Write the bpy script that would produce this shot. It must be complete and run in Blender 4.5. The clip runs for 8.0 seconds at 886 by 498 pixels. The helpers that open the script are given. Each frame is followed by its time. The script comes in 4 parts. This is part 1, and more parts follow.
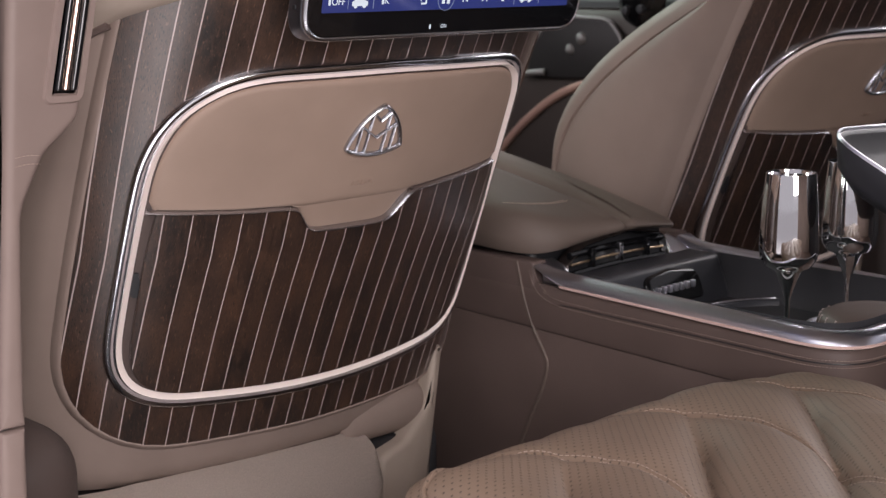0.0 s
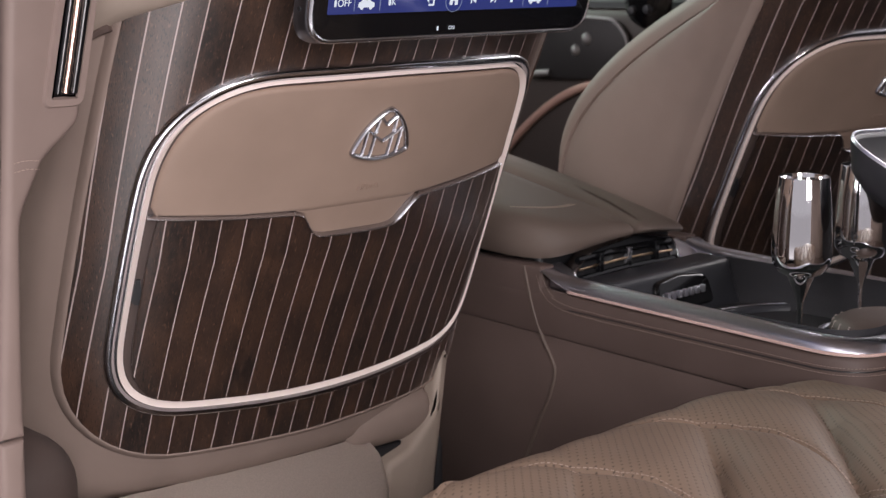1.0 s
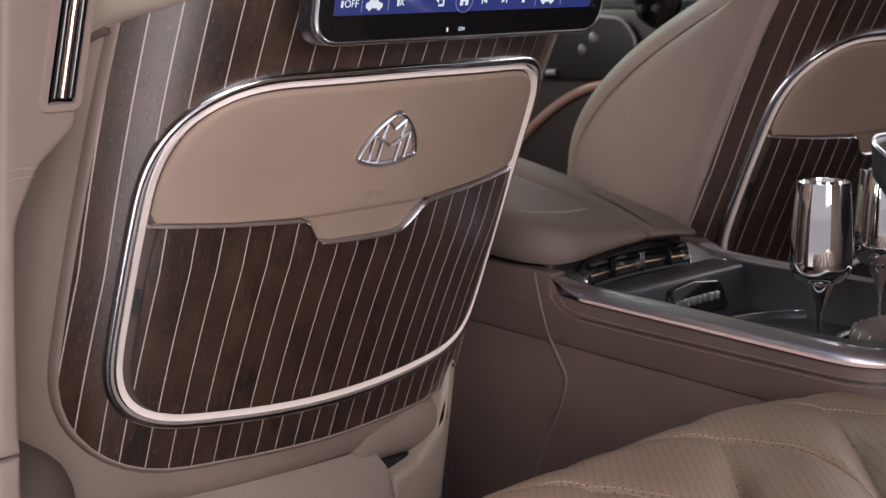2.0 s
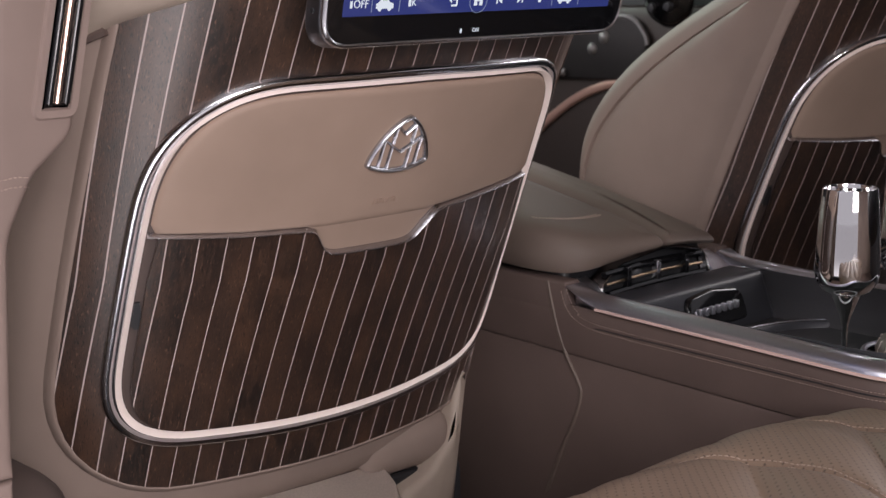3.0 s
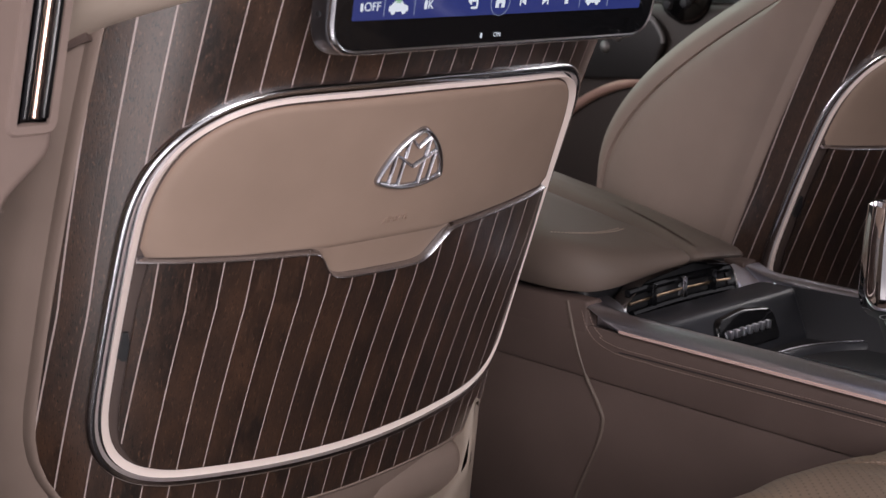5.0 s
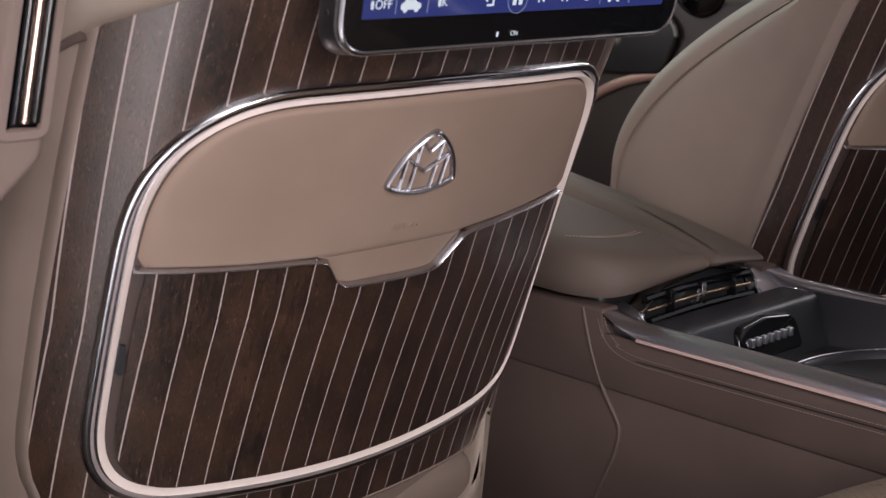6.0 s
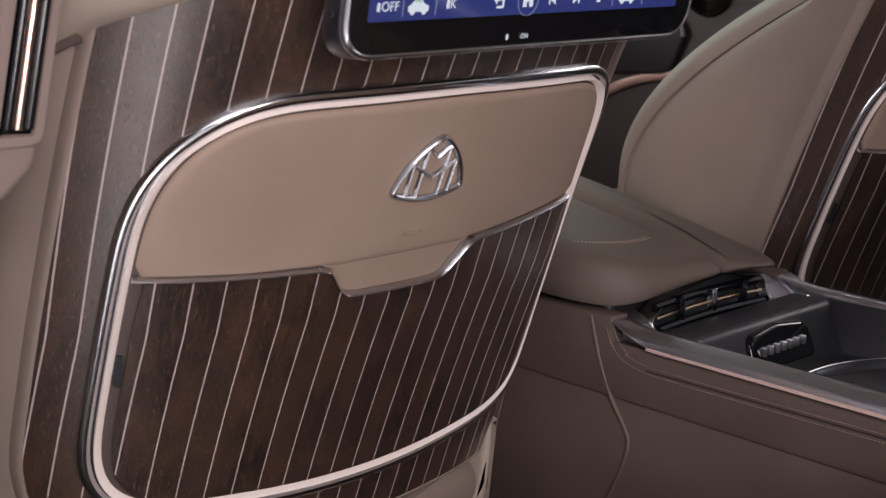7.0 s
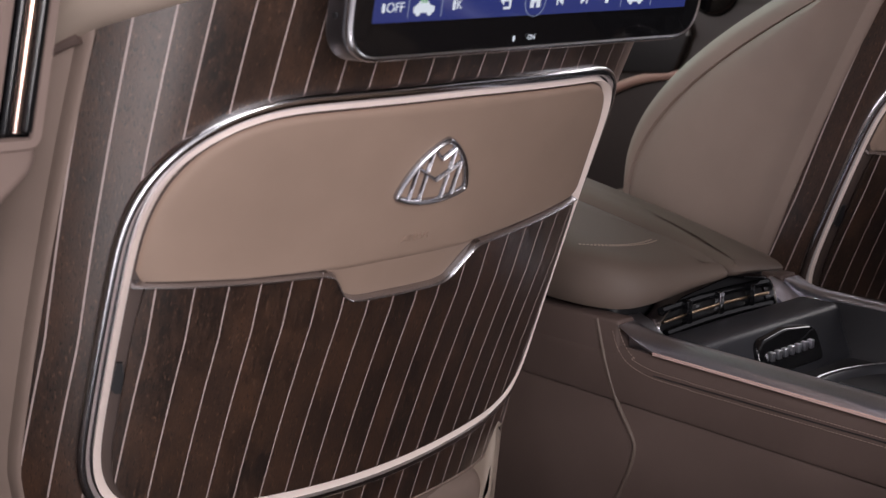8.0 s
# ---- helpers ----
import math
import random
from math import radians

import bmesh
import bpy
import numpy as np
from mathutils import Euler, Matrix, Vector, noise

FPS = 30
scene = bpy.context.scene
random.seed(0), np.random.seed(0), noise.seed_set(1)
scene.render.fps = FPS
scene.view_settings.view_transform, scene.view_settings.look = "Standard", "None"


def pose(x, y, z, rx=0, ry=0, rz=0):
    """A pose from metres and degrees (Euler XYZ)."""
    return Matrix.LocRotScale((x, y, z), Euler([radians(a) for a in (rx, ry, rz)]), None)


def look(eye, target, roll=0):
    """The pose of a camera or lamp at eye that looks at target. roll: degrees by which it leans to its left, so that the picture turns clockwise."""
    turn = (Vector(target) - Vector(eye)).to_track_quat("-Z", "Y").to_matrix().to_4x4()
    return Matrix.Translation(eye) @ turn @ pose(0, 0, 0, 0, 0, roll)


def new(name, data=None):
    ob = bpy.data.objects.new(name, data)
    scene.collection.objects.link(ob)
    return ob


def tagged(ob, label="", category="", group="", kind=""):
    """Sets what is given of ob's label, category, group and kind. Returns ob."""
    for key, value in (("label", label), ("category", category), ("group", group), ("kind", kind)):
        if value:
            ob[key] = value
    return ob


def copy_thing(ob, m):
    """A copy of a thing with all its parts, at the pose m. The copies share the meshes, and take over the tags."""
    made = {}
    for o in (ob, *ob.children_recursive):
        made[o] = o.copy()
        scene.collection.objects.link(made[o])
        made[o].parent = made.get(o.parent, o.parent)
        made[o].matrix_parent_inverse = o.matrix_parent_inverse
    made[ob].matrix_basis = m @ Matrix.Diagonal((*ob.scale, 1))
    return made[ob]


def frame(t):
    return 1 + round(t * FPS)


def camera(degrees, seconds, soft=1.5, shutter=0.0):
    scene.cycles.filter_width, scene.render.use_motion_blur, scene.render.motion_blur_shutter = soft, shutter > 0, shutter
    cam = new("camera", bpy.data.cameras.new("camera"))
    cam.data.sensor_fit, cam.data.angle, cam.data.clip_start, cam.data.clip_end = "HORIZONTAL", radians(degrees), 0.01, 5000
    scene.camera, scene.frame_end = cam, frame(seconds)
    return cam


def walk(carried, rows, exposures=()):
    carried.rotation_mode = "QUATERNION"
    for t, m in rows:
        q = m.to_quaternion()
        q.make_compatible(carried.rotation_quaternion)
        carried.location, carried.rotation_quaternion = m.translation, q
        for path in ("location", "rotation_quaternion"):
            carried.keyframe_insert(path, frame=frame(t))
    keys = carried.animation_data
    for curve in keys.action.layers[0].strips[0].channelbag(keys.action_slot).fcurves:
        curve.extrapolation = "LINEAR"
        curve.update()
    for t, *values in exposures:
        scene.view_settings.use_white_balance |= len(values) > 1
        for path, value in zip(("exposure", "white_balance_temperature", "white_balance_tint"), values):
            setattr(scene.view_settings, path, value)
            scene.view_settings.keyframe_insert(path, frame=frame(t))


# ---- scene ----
cam = camera(33.71, 8.0, 1.4)
METRES, EYE, TILT, LEAN, TURN = 0.1990, 0.70, -10.70, 0.60, -43.60
ROWS = [
    (0.0, 0.0000, 0.0000, 0.0000, -0.000, 0.000, -0.000),
    (0.5, -0.0093, 0.0423, 0.0094, 0.012, -0.018, 0.010),
    (1.0, -0.0276, 0.1169, 0.0276, 0.030, -0.030, 0.000),
    (1.5, -0.0448, 0.2007, 0.0473, 0.036, -0.060, 0.020),
    (3.0, -0.1051, 0.5505, 0.1238, 0.133, -0.259, 0.050),
    (3.5, -0.1289, 0.6700, 0.1530, 0.139, -0.289, 0.020),
    (4.0, -0.1455, 0.7898, 0.1827, 0.084, -0.319, -0.010),
    (4.5, -0.1595, 0.9005, 0.2071, -0.006, -0.410, -0.000),
    (6.0, -0.2124, 1.2721, 0.3019, 0.102, -1.036, -0.200),
    (6.5, -0.2255, 1.3534, 0.3227, 0.108, -1.102, -0.280),
    (7.0, -0.2346, 1.4138, 0.3398, 0.114, -1.181, -0.340),
    (7.5, -0.2413, 1.4560, 0.3509, 0.145, -1.235, -0.370),
    (8.0, -0.2475, 1.4895, 0.3602, 0.163, -1.277, -0.400),
]
walk(cam, [(t, pose(0, 0, EYE, TILT, LEAN, TURN) @ pose(METRES * x, METRES * y, METRES * z, 90 + pitch, roll, yaw)) for t, x, y, z, yaw, pitch, roll in ROWS], [(0.0, 0.05), (4.0, 0.0), (8.0, -0.10)])

cam.data.dof.use_dof, cam.data.dof.focus_distance, cam.data.dof.aperture_fstop = True, 1.15, 14.0

# ---- world and light: a studio round the open car ----
world = bpy.data.worlds.new("studio")
scene.world = world
world.use_nodes = True
world.node_tree.nodes["Background"].inputs["Color"].default_value = (0.97, 0.92, 1.0, 1)
world.node_tree.nodes["Background"].inputs["Strength"].default_value = 0.46


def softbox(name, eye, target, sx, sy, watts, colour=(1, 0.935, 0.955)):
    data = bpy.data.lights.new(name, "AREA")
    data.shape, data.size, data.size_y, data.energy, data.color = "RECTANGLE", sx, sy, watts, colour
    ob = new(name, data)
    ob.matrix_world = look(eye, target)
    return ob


softbox("softbox_door", (-0.45, -2.0, 1.45), (1.2, 0.95, 0.5), 1.7, 1.1, 86)
# added unseen lamp near the ground, for the sheen on the shell's left flank
softbox("added_low_lamp", (-0.03, 0.38, -0.33), (0.62, 1.0, 0.55), 0.32, 0.48, 3.4)
softbox("softbox_overhead", (-1.3, -0.3, 3.0), (-0.9, 0.1, 0.0), 2.4, 2.0, 34)
softbox("softbox_front", (-1.2, 2.6, 1.6), (0.8, 1.0, 0.6), 1.0, 1.2, 26)
softbox("softbox_far", (3.6, 0.9, 1.9), (1.2, 0.9, 0.4), 1.8, 1.2, 50)
softbox("softbox_windscreen", (1.9, 3.3, 1.75), (1.2, 1.1, 0.45), 1.5, 0.8, 24, (0.82, 1.0, 0.88))


# ---- materials ----
def material(name, colour, rough=0.5, metal=0.0, coat=0.0):
    m = bpy.data.materials.new(name)
    m.use_nodes = True
    b = m.node_tree.nodes["Principled BSDF"]
    b.inputs["Base Color"].default_value = (*colour, 1)
    b.inputs["Roughness"].default_value = rough
    b.inputs["Metallic"].default_value = metal
    b.inputs["Coat Weight"].default_value = coat
    b.inputs["Coat Roughness"].default_value = 0.12
    return m, m.node_tree.nodes, m.node_tree.links, b


def node(nodes, kind, **values):
    n = nodes.new(kind)
    for key, value in values.items():
        n.inputs[key].default_value = value
    return n


def mixed(nodes, links, fac, a, b):
    """A colour between a and b; each a colour or a socket."""
    n = nodes.new("ShaderNodeMix")
    n.data_type = "RGBA"
    links.new(fac, n.inputs[0])
    for value, slot in ((a, n.inputs[6]), (b, n.inputs[7])):
        if isinstance(value, tuple):
            slot.default_value = (*value, 1)
        else:
            links.new(value, slot)
    return n.outputs[2]


def ramp(nodes, links, fac, lo, hi):
    n = nodes.new("ShaderNodeMapRange")
    n.inputs["From Min"].default_value, n.inputs["From Max"].default_value = lo, hi
    links.new(fac, n.inputs["Value"])
    return n.outputs[0]


def leather(name, colour, rough=0.5, grain=1.0, dots=False):
    m, n, l, b = material(name, colour, rough)
    b.inputs["Specular IOR Level"].default_value = 0.4
    co = n.new("ShaderNodeTexCoord").outputs["Object"]
    cells = node(n, "ShaderNodeTexVoronoi", Scale=1100.0)
    cells.feature = "F1"
    soft = node(n, "ShaderNodeTexNoise", Scale=9.0, Detail=4.0)
    fine = node(n, "ShaderNodeTexNoise", Scale=260.0, Detail=3.0)
    for t in (cells, soft, fine):
        l.new(co, t.inputs["Vector"])
    dark = tuple(c * 0.86 for c in colour)
    light = tuple(min(1, c * 1.1) for c in colour)
    base = mixed(n, l, ramp(n, l, soft.outputs["Fac"], 0.3, 0.7), dark, light)
    height = n.new("ShaderNodeMath")
    height.operation = "ADD"
    l.new(cells.outputs["Distance"], height.inputs[0])
    l.new(fine.outputs["Fac"], height.inputs[1])
    bump = node(n, "ShaderNodeBump", Strength=0.10 * grain, Distance=0.0006)
    l.new(height.outputs[0], bump.inputs["Height"])
    normal = bump
    if dots:
        scaled = n.new("ShaderNodeMapping")
        scaled.inputs["Scale"].default_value = (178, 178, 0)
        scaled.inputs["Rotation"].default_value = (0, 0, radians(45))
        l.new(co, scaled.inputs["Vector"])
        cell = n.new("ShaderNodeVectorMath")
        cell.operation = "FRACTION"
        l.new(scaled.outputs[0], cell.inputs[0])
        off = n.new("ShaderNodeVectorMath")
        off.operation = "DISTANCE"
        flat = n.new("ShaderNodeVectorMath")
        flat.operation = "MULTIPLY"
        flat.inputs[1].default_value = (1, 1, 0)
        l.new(cell.outputs[0], flat.inputs[0])
        l.new(flat.outputs[0], off.inputs[0])
        off.inputs[1].default_value = (0.5, 0.5, 0)
        hole = ramp(n, l, off.outputs["Value"], 0.19, 0.11)
        base = mixed(n, l, hole, base, tuple(c * 0.45 for c in colour))
        dent = node(n, "ShaderNodeBump", Strength=0.5, Distance=0.0008)
        dent.invert = True
        l.new(hole, dent.inputs["Height"])
        l.new(bump.outputs[0], dent.inputs["Normal"])
        normal = dent
    l.new(base, b.inputs["Base Color"])
    l.new(normal.outputs[0], b.inputs["Normal"])
    l.new(ramp(n, l, soft.outputs["Fac"], -1.5 + rough, 1.6), b.inputs["Roughness"])
    b.inputs["Roughness"].default_value = rough
    return m


def veneer(name):
    """Open-pored dark wood: long grain, brown mottling, dark pores and pale flecks."""
    m, n, l, b = material(name, (0.05, 0.03, 0.02), 0.36, coat=1.0)
    b.inputs["Coat Roughness"].default_value = 0.30
    co = n.new("ShaderNodeTexCoord").outputs["Object"]
    info = n.new("ShaderNodeObjectInfo").outputs["Random"]
    push = n.new("ShaderNodeVectorMath")
    push.operation = "ADD"
    wide = n.new("ShaderNodeCombineXYZ")
    l.new(info, wide.inputs[0])
    l.new(info, wide.inputs[2])
    l.new(co, push.inputs[0])
    l.new(wide.outputs[0], push.inputs[1])

    def along(stretch, scale, detail, rough=0.5):
        flat = n.new("ShaderNodeMapping")
        flat.inputs["Scale"].default_value = (1, 0.4, stretch)
        l.new(push.outputs[0], flat.inputs["Vector"])
        t = node(n, "ShaderNodeTexNoise", Scale=scale, Detail=detail, Roughness=rough)
        l.new(flat.outputs[0], t.inputs["Vector"])
        return t.outputs["Fac"]
    grain = along(0.06, 420.0, 6.0, 0.65)
    pore = along(0.10, 1500.0, 1.0)
    fleck = along(0.22, 820.0, 2.0)
    cloud = along(0.6, 34.0, 5.0, 0.6)
    patch = along(0.5, 11.0, 2.0)
    a = mixed(n, l, info, (0.0115, 0.0085, 0.0078), (0.040, 0.0225, 0.0165))
    c = mixed(n, l, ramp(n, l, cloud, 0.42, 0.70), a, (0.072, 0.036, 0.022))
    c = mixed(n, l, ramp(n, l, patch, 0.52, 0.75), c, (0.012, 0.009, 0.0085))
    d = mixed(n, l, ramp(n, l, grain, 0.45, 0.8), c, (0.070, 0.037, 0.025))
    e = mixed(n, l, ramp(n, l, fleck, 0.60, 0.74), d, (0.135, 0.072, 0.046))
    g = mixed(n, l, ramp(n, l, pore, 0.60, 0.68), e, (0.006, 0.0045, 0.004))
    l.new(g, b.inputs["Base Color"])
    bump = node(n, "ShaderNodeBump", Strength=0.16, Distance=0.0003)
    l.new(ramp(n, l, pore, 0.5, 0.68), bump.inputs["Height"])
    bump.invert = True
    l.new(bump.outputs[0], b.inputs["Normal"])
    l.new(bump.outputs[0], b.inputs["Coat Normal"])
    l.new(ramp(n, l, grain, -0.6, 1.9), b.inputs["Roughness"])
    return m


def plain(name, colour, rough, metal=0.0, coat=0.0, scale=300.0, wear=0.05):
    m, n, l, b = material(name, colour, rough, metal, coat)
    co = n.new("ShaderNodeTexCoord").outputs["Object"]
    t = node(n, "ShaderNodeTexNoise", Scale=scale, Detail=4.0)
    l.new(co, t.inputs["Vector"])
    l.new(mixed(n, l, t.outputs["Fac"], tuple(c * (1 - wear) for c in colour), tuple(min(1, c * (1 + wear)) for c in colour)), b.inputs["Base Color"])
    bump = node(n, "ShaderNodeBump", Strength=wear * 0.6, Distance=0.0003)
    l.new(t.outputs["Fac"], bump.inputs["Height"])
    l.new(bump.outputs[0], b.inputs["Normal"])
    return m


def glowing(name, colour, strength):
    m, n, l, b = material(name, (0.01, 0.01, 0.012), 0.1)
    b.inputs["Emission Color"].default_value = (*colour, 1)
    b.inputs["Emission Strength"].default_value = strength
    return m


TAUPE = leather("taupe_leather", (0.285, 0.216, 0.184), 0.46)
TAUPE_SMOOTH = leather("taupe_panel_leather", (0.335, 0.243, 0.192), 0.45, 0.5)
PALE = leather("pale_leather", (0.40, 0.325, 0.27), 0.42)
QUILT = leather("perforated_leather", (0.212, 0.147, 0.106), 0.42, 0.8, True)
BROWN = leather("brown_leather", (0.128, 0.090, 0.079), 0.52)
# darker than BROWN; for the cover at the pillar's foot and the pocket lining
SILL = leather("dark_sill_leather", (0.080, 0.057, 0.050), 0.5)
OLIVE = leather("armrest_leather", (0.155, 0.118, 0.098), 0.42)
TRIMSKIN = leather("pillar_trim", (0.232, 0.172, 0.150), 0.55, 0.6)
WOOD = veneer("dark_veneer")
INLAY = plain("pale_inlay", (0.50, 0.41, 0.39), 0.4)
CHROME = plain("satin_chrome", (0.64, 0.64, 0.67), 0.17, 1.0, wear=0.03)
RIMMETAL = plain("blued_aluminium", (0.72, 0.73, 0.82), 0.28, 1.0, wear=0.05)
SATIN = plain("satin_aluminium", (0.76, 0.76, 0.83), 0.34, 1.0, wear=0.05)
SILVER = plain("polished_silver", (0.86, 0.85, 0.86), 0.06, 1.0, wear=0.01)
ROSE = plain("rose_strip", (0.88, 0.76, 0.71), 0.3, 0.1)  # strip taken for ambient light: a faint glow is added to brighten it
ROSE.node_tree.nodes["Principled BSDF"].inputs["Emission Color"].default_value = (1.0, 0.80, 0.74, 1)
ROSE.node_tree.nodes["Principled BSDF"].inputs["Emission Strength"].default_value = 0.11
COPPER = plain("copper_metal", (0.86, 0.62, 0.52), 0.2, 1.0)
ROSE_LINE = plain("rose_metal", (0.86, 0.62, 0.56), 0.35, 0.2)
SATIN_DARK = plain("dark_chrome", (0.52, 0.52, 0.55), 0.27, 1.0, wear=0.03)
BLACK = plain("black_plastic", (0.018, 0.018, 0.02), 0.35)
GREYP = plain("graphite_plastic", (0.036, 0.037, 0.044), 0.42)
GLOSS = plain("gloss_black", (0.006, 0.006, 0.007), 0.07, wear=0.02)
RUBBER = plain("dark_lining", (0.045, 0.045, 0.05), 0.6)
CLOTH = plain("grey_cloth", (0.56, 0.47, 0.41), 0.9, scale=700.0, wear=0.2)
CARPET = plain("brown_carpet", (0.16, 0.115, 0.095), 0.95, scale=900.0, wear=0.35)
THREAD = plain("beige_thread", (0.42, 0.32, 0.27), 0.7)
BLUE = glowing("screen_blue", (0.022, 0.032, 0.16), 1.0)
WHITE = glowing("screen_white", (0.8, 0.85, 0.95), 0.85)
GREYBLUE = glowing("screen_line", (0.22, 0.26, 0.42), 0.8)
CASING = plain("dark_casing", (0.16, 0.16, 0.175), 0.34, 1.0)
GREEN = glowing("screen_green", (0.25, 0.55, 0.3), 0.7)


# ---- mesh helpers ----
def part(name, bm, mat, parent, label="", smooth=True):
    bmesh.ops.recalc_face_normals(bm, faces=bm.faces)
    me = bpy.data.meshes.new(name)
    bm.to_mesh(me)
    bm.free()
    me.materials.append(mat)
    if smooth:
        me.shade_smooth()
        me.set_sharp_from_angle(angle=radians(44))
    ob = new(name, me)
    ob.parent = parent
    return tagged(ob, label)


def thing(name, label, category, at=(0, 0, 0), group="", kind=""):
    ob = new(name)
    ob.location = at
    ob.empty_display_size = 0.05
    return tagged(ob, label, category, group, kind)


def solid(name, bm, mat, label, category, kind="", group="", smooth=True):
    ob = part(name, bm, mat, None, "", smooth)
    return tagged(ob, label, category, group, kind)


def grid(bm, rows, closed_u=False, closed_v=False):
    """Faces over rows of points."""
    vs = [[bm.verts.new(p) for p in r] for r in rows]
    nv, nu = len(vs), len(vs[0])
    for i in range(nv if closed_v else nv - 1):
        for j in range(nu if closed_u else nu - 1):
            a, b, c, d = vs[i][j], vs[i][(j + 1) % nu], vs[(i + 1) % nv][(j + 1) % nu], vs[(i + 1) % nv][j]
            if len({a, b, c, d}) == 4:
                bm.faces.new((a, b, c, d))
    return vs


def fill(bm, ring):
    bm.faces.new(ring)


def box(bm, x0, y0, z0, x1, y1, z1, r=0.0, seg=3, m=None):
    made = bmesh.ops.create_cube(bm, size=1)["verts"]
    for v in made:
        v.co = Vector(((x0 + x1) / 2 + v.co.x * (x1 - x0), (y0 + y1) / 2 + v.co.y * (y1 - y0), (z0 + z1) / 2 + v.co.z * (z1 - z0)))
    if r:
        edges = list({e for v in made for e in v.link_edges})
        made = [v for f in bmesh.ops.bevel(bm, geom=edges, offset=r, segments=seg, affect="EDGES", profile=0.5)["faces"] for v in f.verts]
        made = list(set(made))
    if m is not None:
        for v in bm.verts:
            v.co = m @ v.co
    return bm


def fresh():
    return bmesh.new()


def boxed(*a, **k):
    return box(bmesh.new(), *a, **k)


def lathe(profile, n=40, at=(0, 0, 0), axis="z", arc=1.0):
    """A turned body from (radius, height) pairs."""
    bm = bmesh.new()
    rows = []
    for r, h in profile:
        row = []
        for i in range(n if arc == 1.0 else n + 1):
            a = math.tau * arc * i / n
            p = (r * math.cos(a), r * math.sin(a), h)
            if axis == "y":
                p = (p[0], h, p[1])
            if axis == "x":
                p = (h, p[0], p[1])
            row.append(Vector(p) + Vector(at))
        rows.append(row)
    grid(bm, rows, closed_u=arc == 1.0)
    bmesh.ops.remove_doubles(bm, verts=bm.verts, dist=1e-6)
    return bm


def rounded(corners, n=8):
    """A closed outline from (a, b, radius) corners."""
    out = []
    k = len(corners)
    for i in range(k):
        p, q, s = (Vector(corners[(i + d) % k][:2]) for d in (-1, 0, 1))
        r = corners[i][2]
        d0, d1 = (p - q).normalized(), (s - q).normalized()
        half = d0.angle(d1) / 2
        if r <= 0 or half > 1.55:
            out.append(tuple(q))
            continue
        cut = min(r / math.tan(half), 0.49 * (p - q).length, 0.49 * (s - q).length)
        a, b = q + d0 * cut, q + d1 * cut
        for j in range(n + 1):
            t = j / n
            out.append(tuple(a * (1 - t) ** 2 + q * 2 * t * (1 - t) + b * t * t))
    return out


def denser(path, step, closed=True):
    out = []
    for i in range(len(path) if closed else len(path) - 1):
        a, b = Vector(path[i]), Vector(path[(i + 1) % len(path)])
        c = max(1, int((b - a).length / step))
        out += [tuple(a.lerp(b, j / c)) for j in range(c)]
    if not closed:
        out.append(tuple(path[-1]))
    return out


def offsets(path, closed=True):
    """Unit vectors square to a path in its plane."""
    k = len(path)
    out = []
    for i in range(k):
        a = Vector(path[i - 1] if closed or i else path[0])
        b = Vector(path[(i + 1) % k] if closed or i < k - 1 else path[-1])
        d = (b - a).normalized()
        out.append(Vector((d.y, -d.x)))
    return out


def tube(points, r, n=8, closed=False):
    """A round bar along 3D points."""
    bm = bmesh.new()
    rows = []
    k = len(points)
    pts = [Vector(p) for p in points]
    side = Vector((0.3, 0.2, 1)).normalized()
    for i in range(k):
        a = pts[i - 1] if closed or i else pts[0]
        b = pts[(i + 1) % k] if closed or i < k - 1 else pts[-1]
        d = (b - a).normalized()
        side = (side - d * side.dot(d)).normalized()
        up = d.cross(side)
        rows.append([pts[i] + (side * math.cos(t) + up * math.sin(t)) * r for t in (math.tau * j / n for j in range(n))])
    vs = grid(bm, rows, closed_u=True, closed_v=closed)
    if not closed:
        fill(bm, vs[0])
        fill(bm, vs[-1])
    return bm


def smoothed(points, n=10):
    """A Catmull-Rom curve through a few points."""
    p = [Vector(q) for q in points]
    p = [2 * p[0] - p[1]] + p + [2 * p[-1] - p[-2]]
    out = []
    for i in range(1, len(p) - 2):
        for j in range(n):
            t = j / n
            a, b, c, d = p[i - 1:i + 3]
            out.append(0.5 * (2 * b + (c - a) * t + (2 * a - 5 * b + 4 * c - d) * t * t + (3 * b - a - 3 * c + d) * t ** 3))
    out.append(p[-2])
    return out

# ---- the setting: floor, walls, roof round the cabin ----
SEAT_X, MID_X = 0.823, 1.211

solid("floor", boxed(0.40, -0.9, -0.06, 2.05, 2.5, 0.0), CARPET, "brown carpeted floor of the car cabin", "floor", "structure", smooth=False)
solid("ground", boxed(-30, -30, -0.42, 30, 30, -0.36), plain("studio_floor", (0.78, 0.76, 0.76), 0.5), "white studio ground beside the car", "ground", "structure", smooth=False)
solid("ceiling", boxed(0.50, -0.9, 1.12, 1.92, 1.75, 1.16, 0.01), PALE, "pale leather headliner over the cabin", "ceiling", "structure", smooth=False)
solid("wall_front", boxed(0.40, 2.05, 0.0, 2.05, 2.2, 0.74, 0.03), BLACK, "dark dashboard closing the front of the cabin", "dashboard", "structure", smooth=False)
solid("wall_rear", boxed(0.40, -0.95, 0.0, 2.05, -0.8, 1.12, 0.02), TAUPE, "taupe bulkhead behind the rear bench", "wall", "structure", smooth=False)
solid("wall_right", boxed(1.90, -0.8, 0.0, 2.02, 2.05, 0.66, 0.02), RUBBER, "dark door panels along the far side", "wall", "structure", smooth=False)
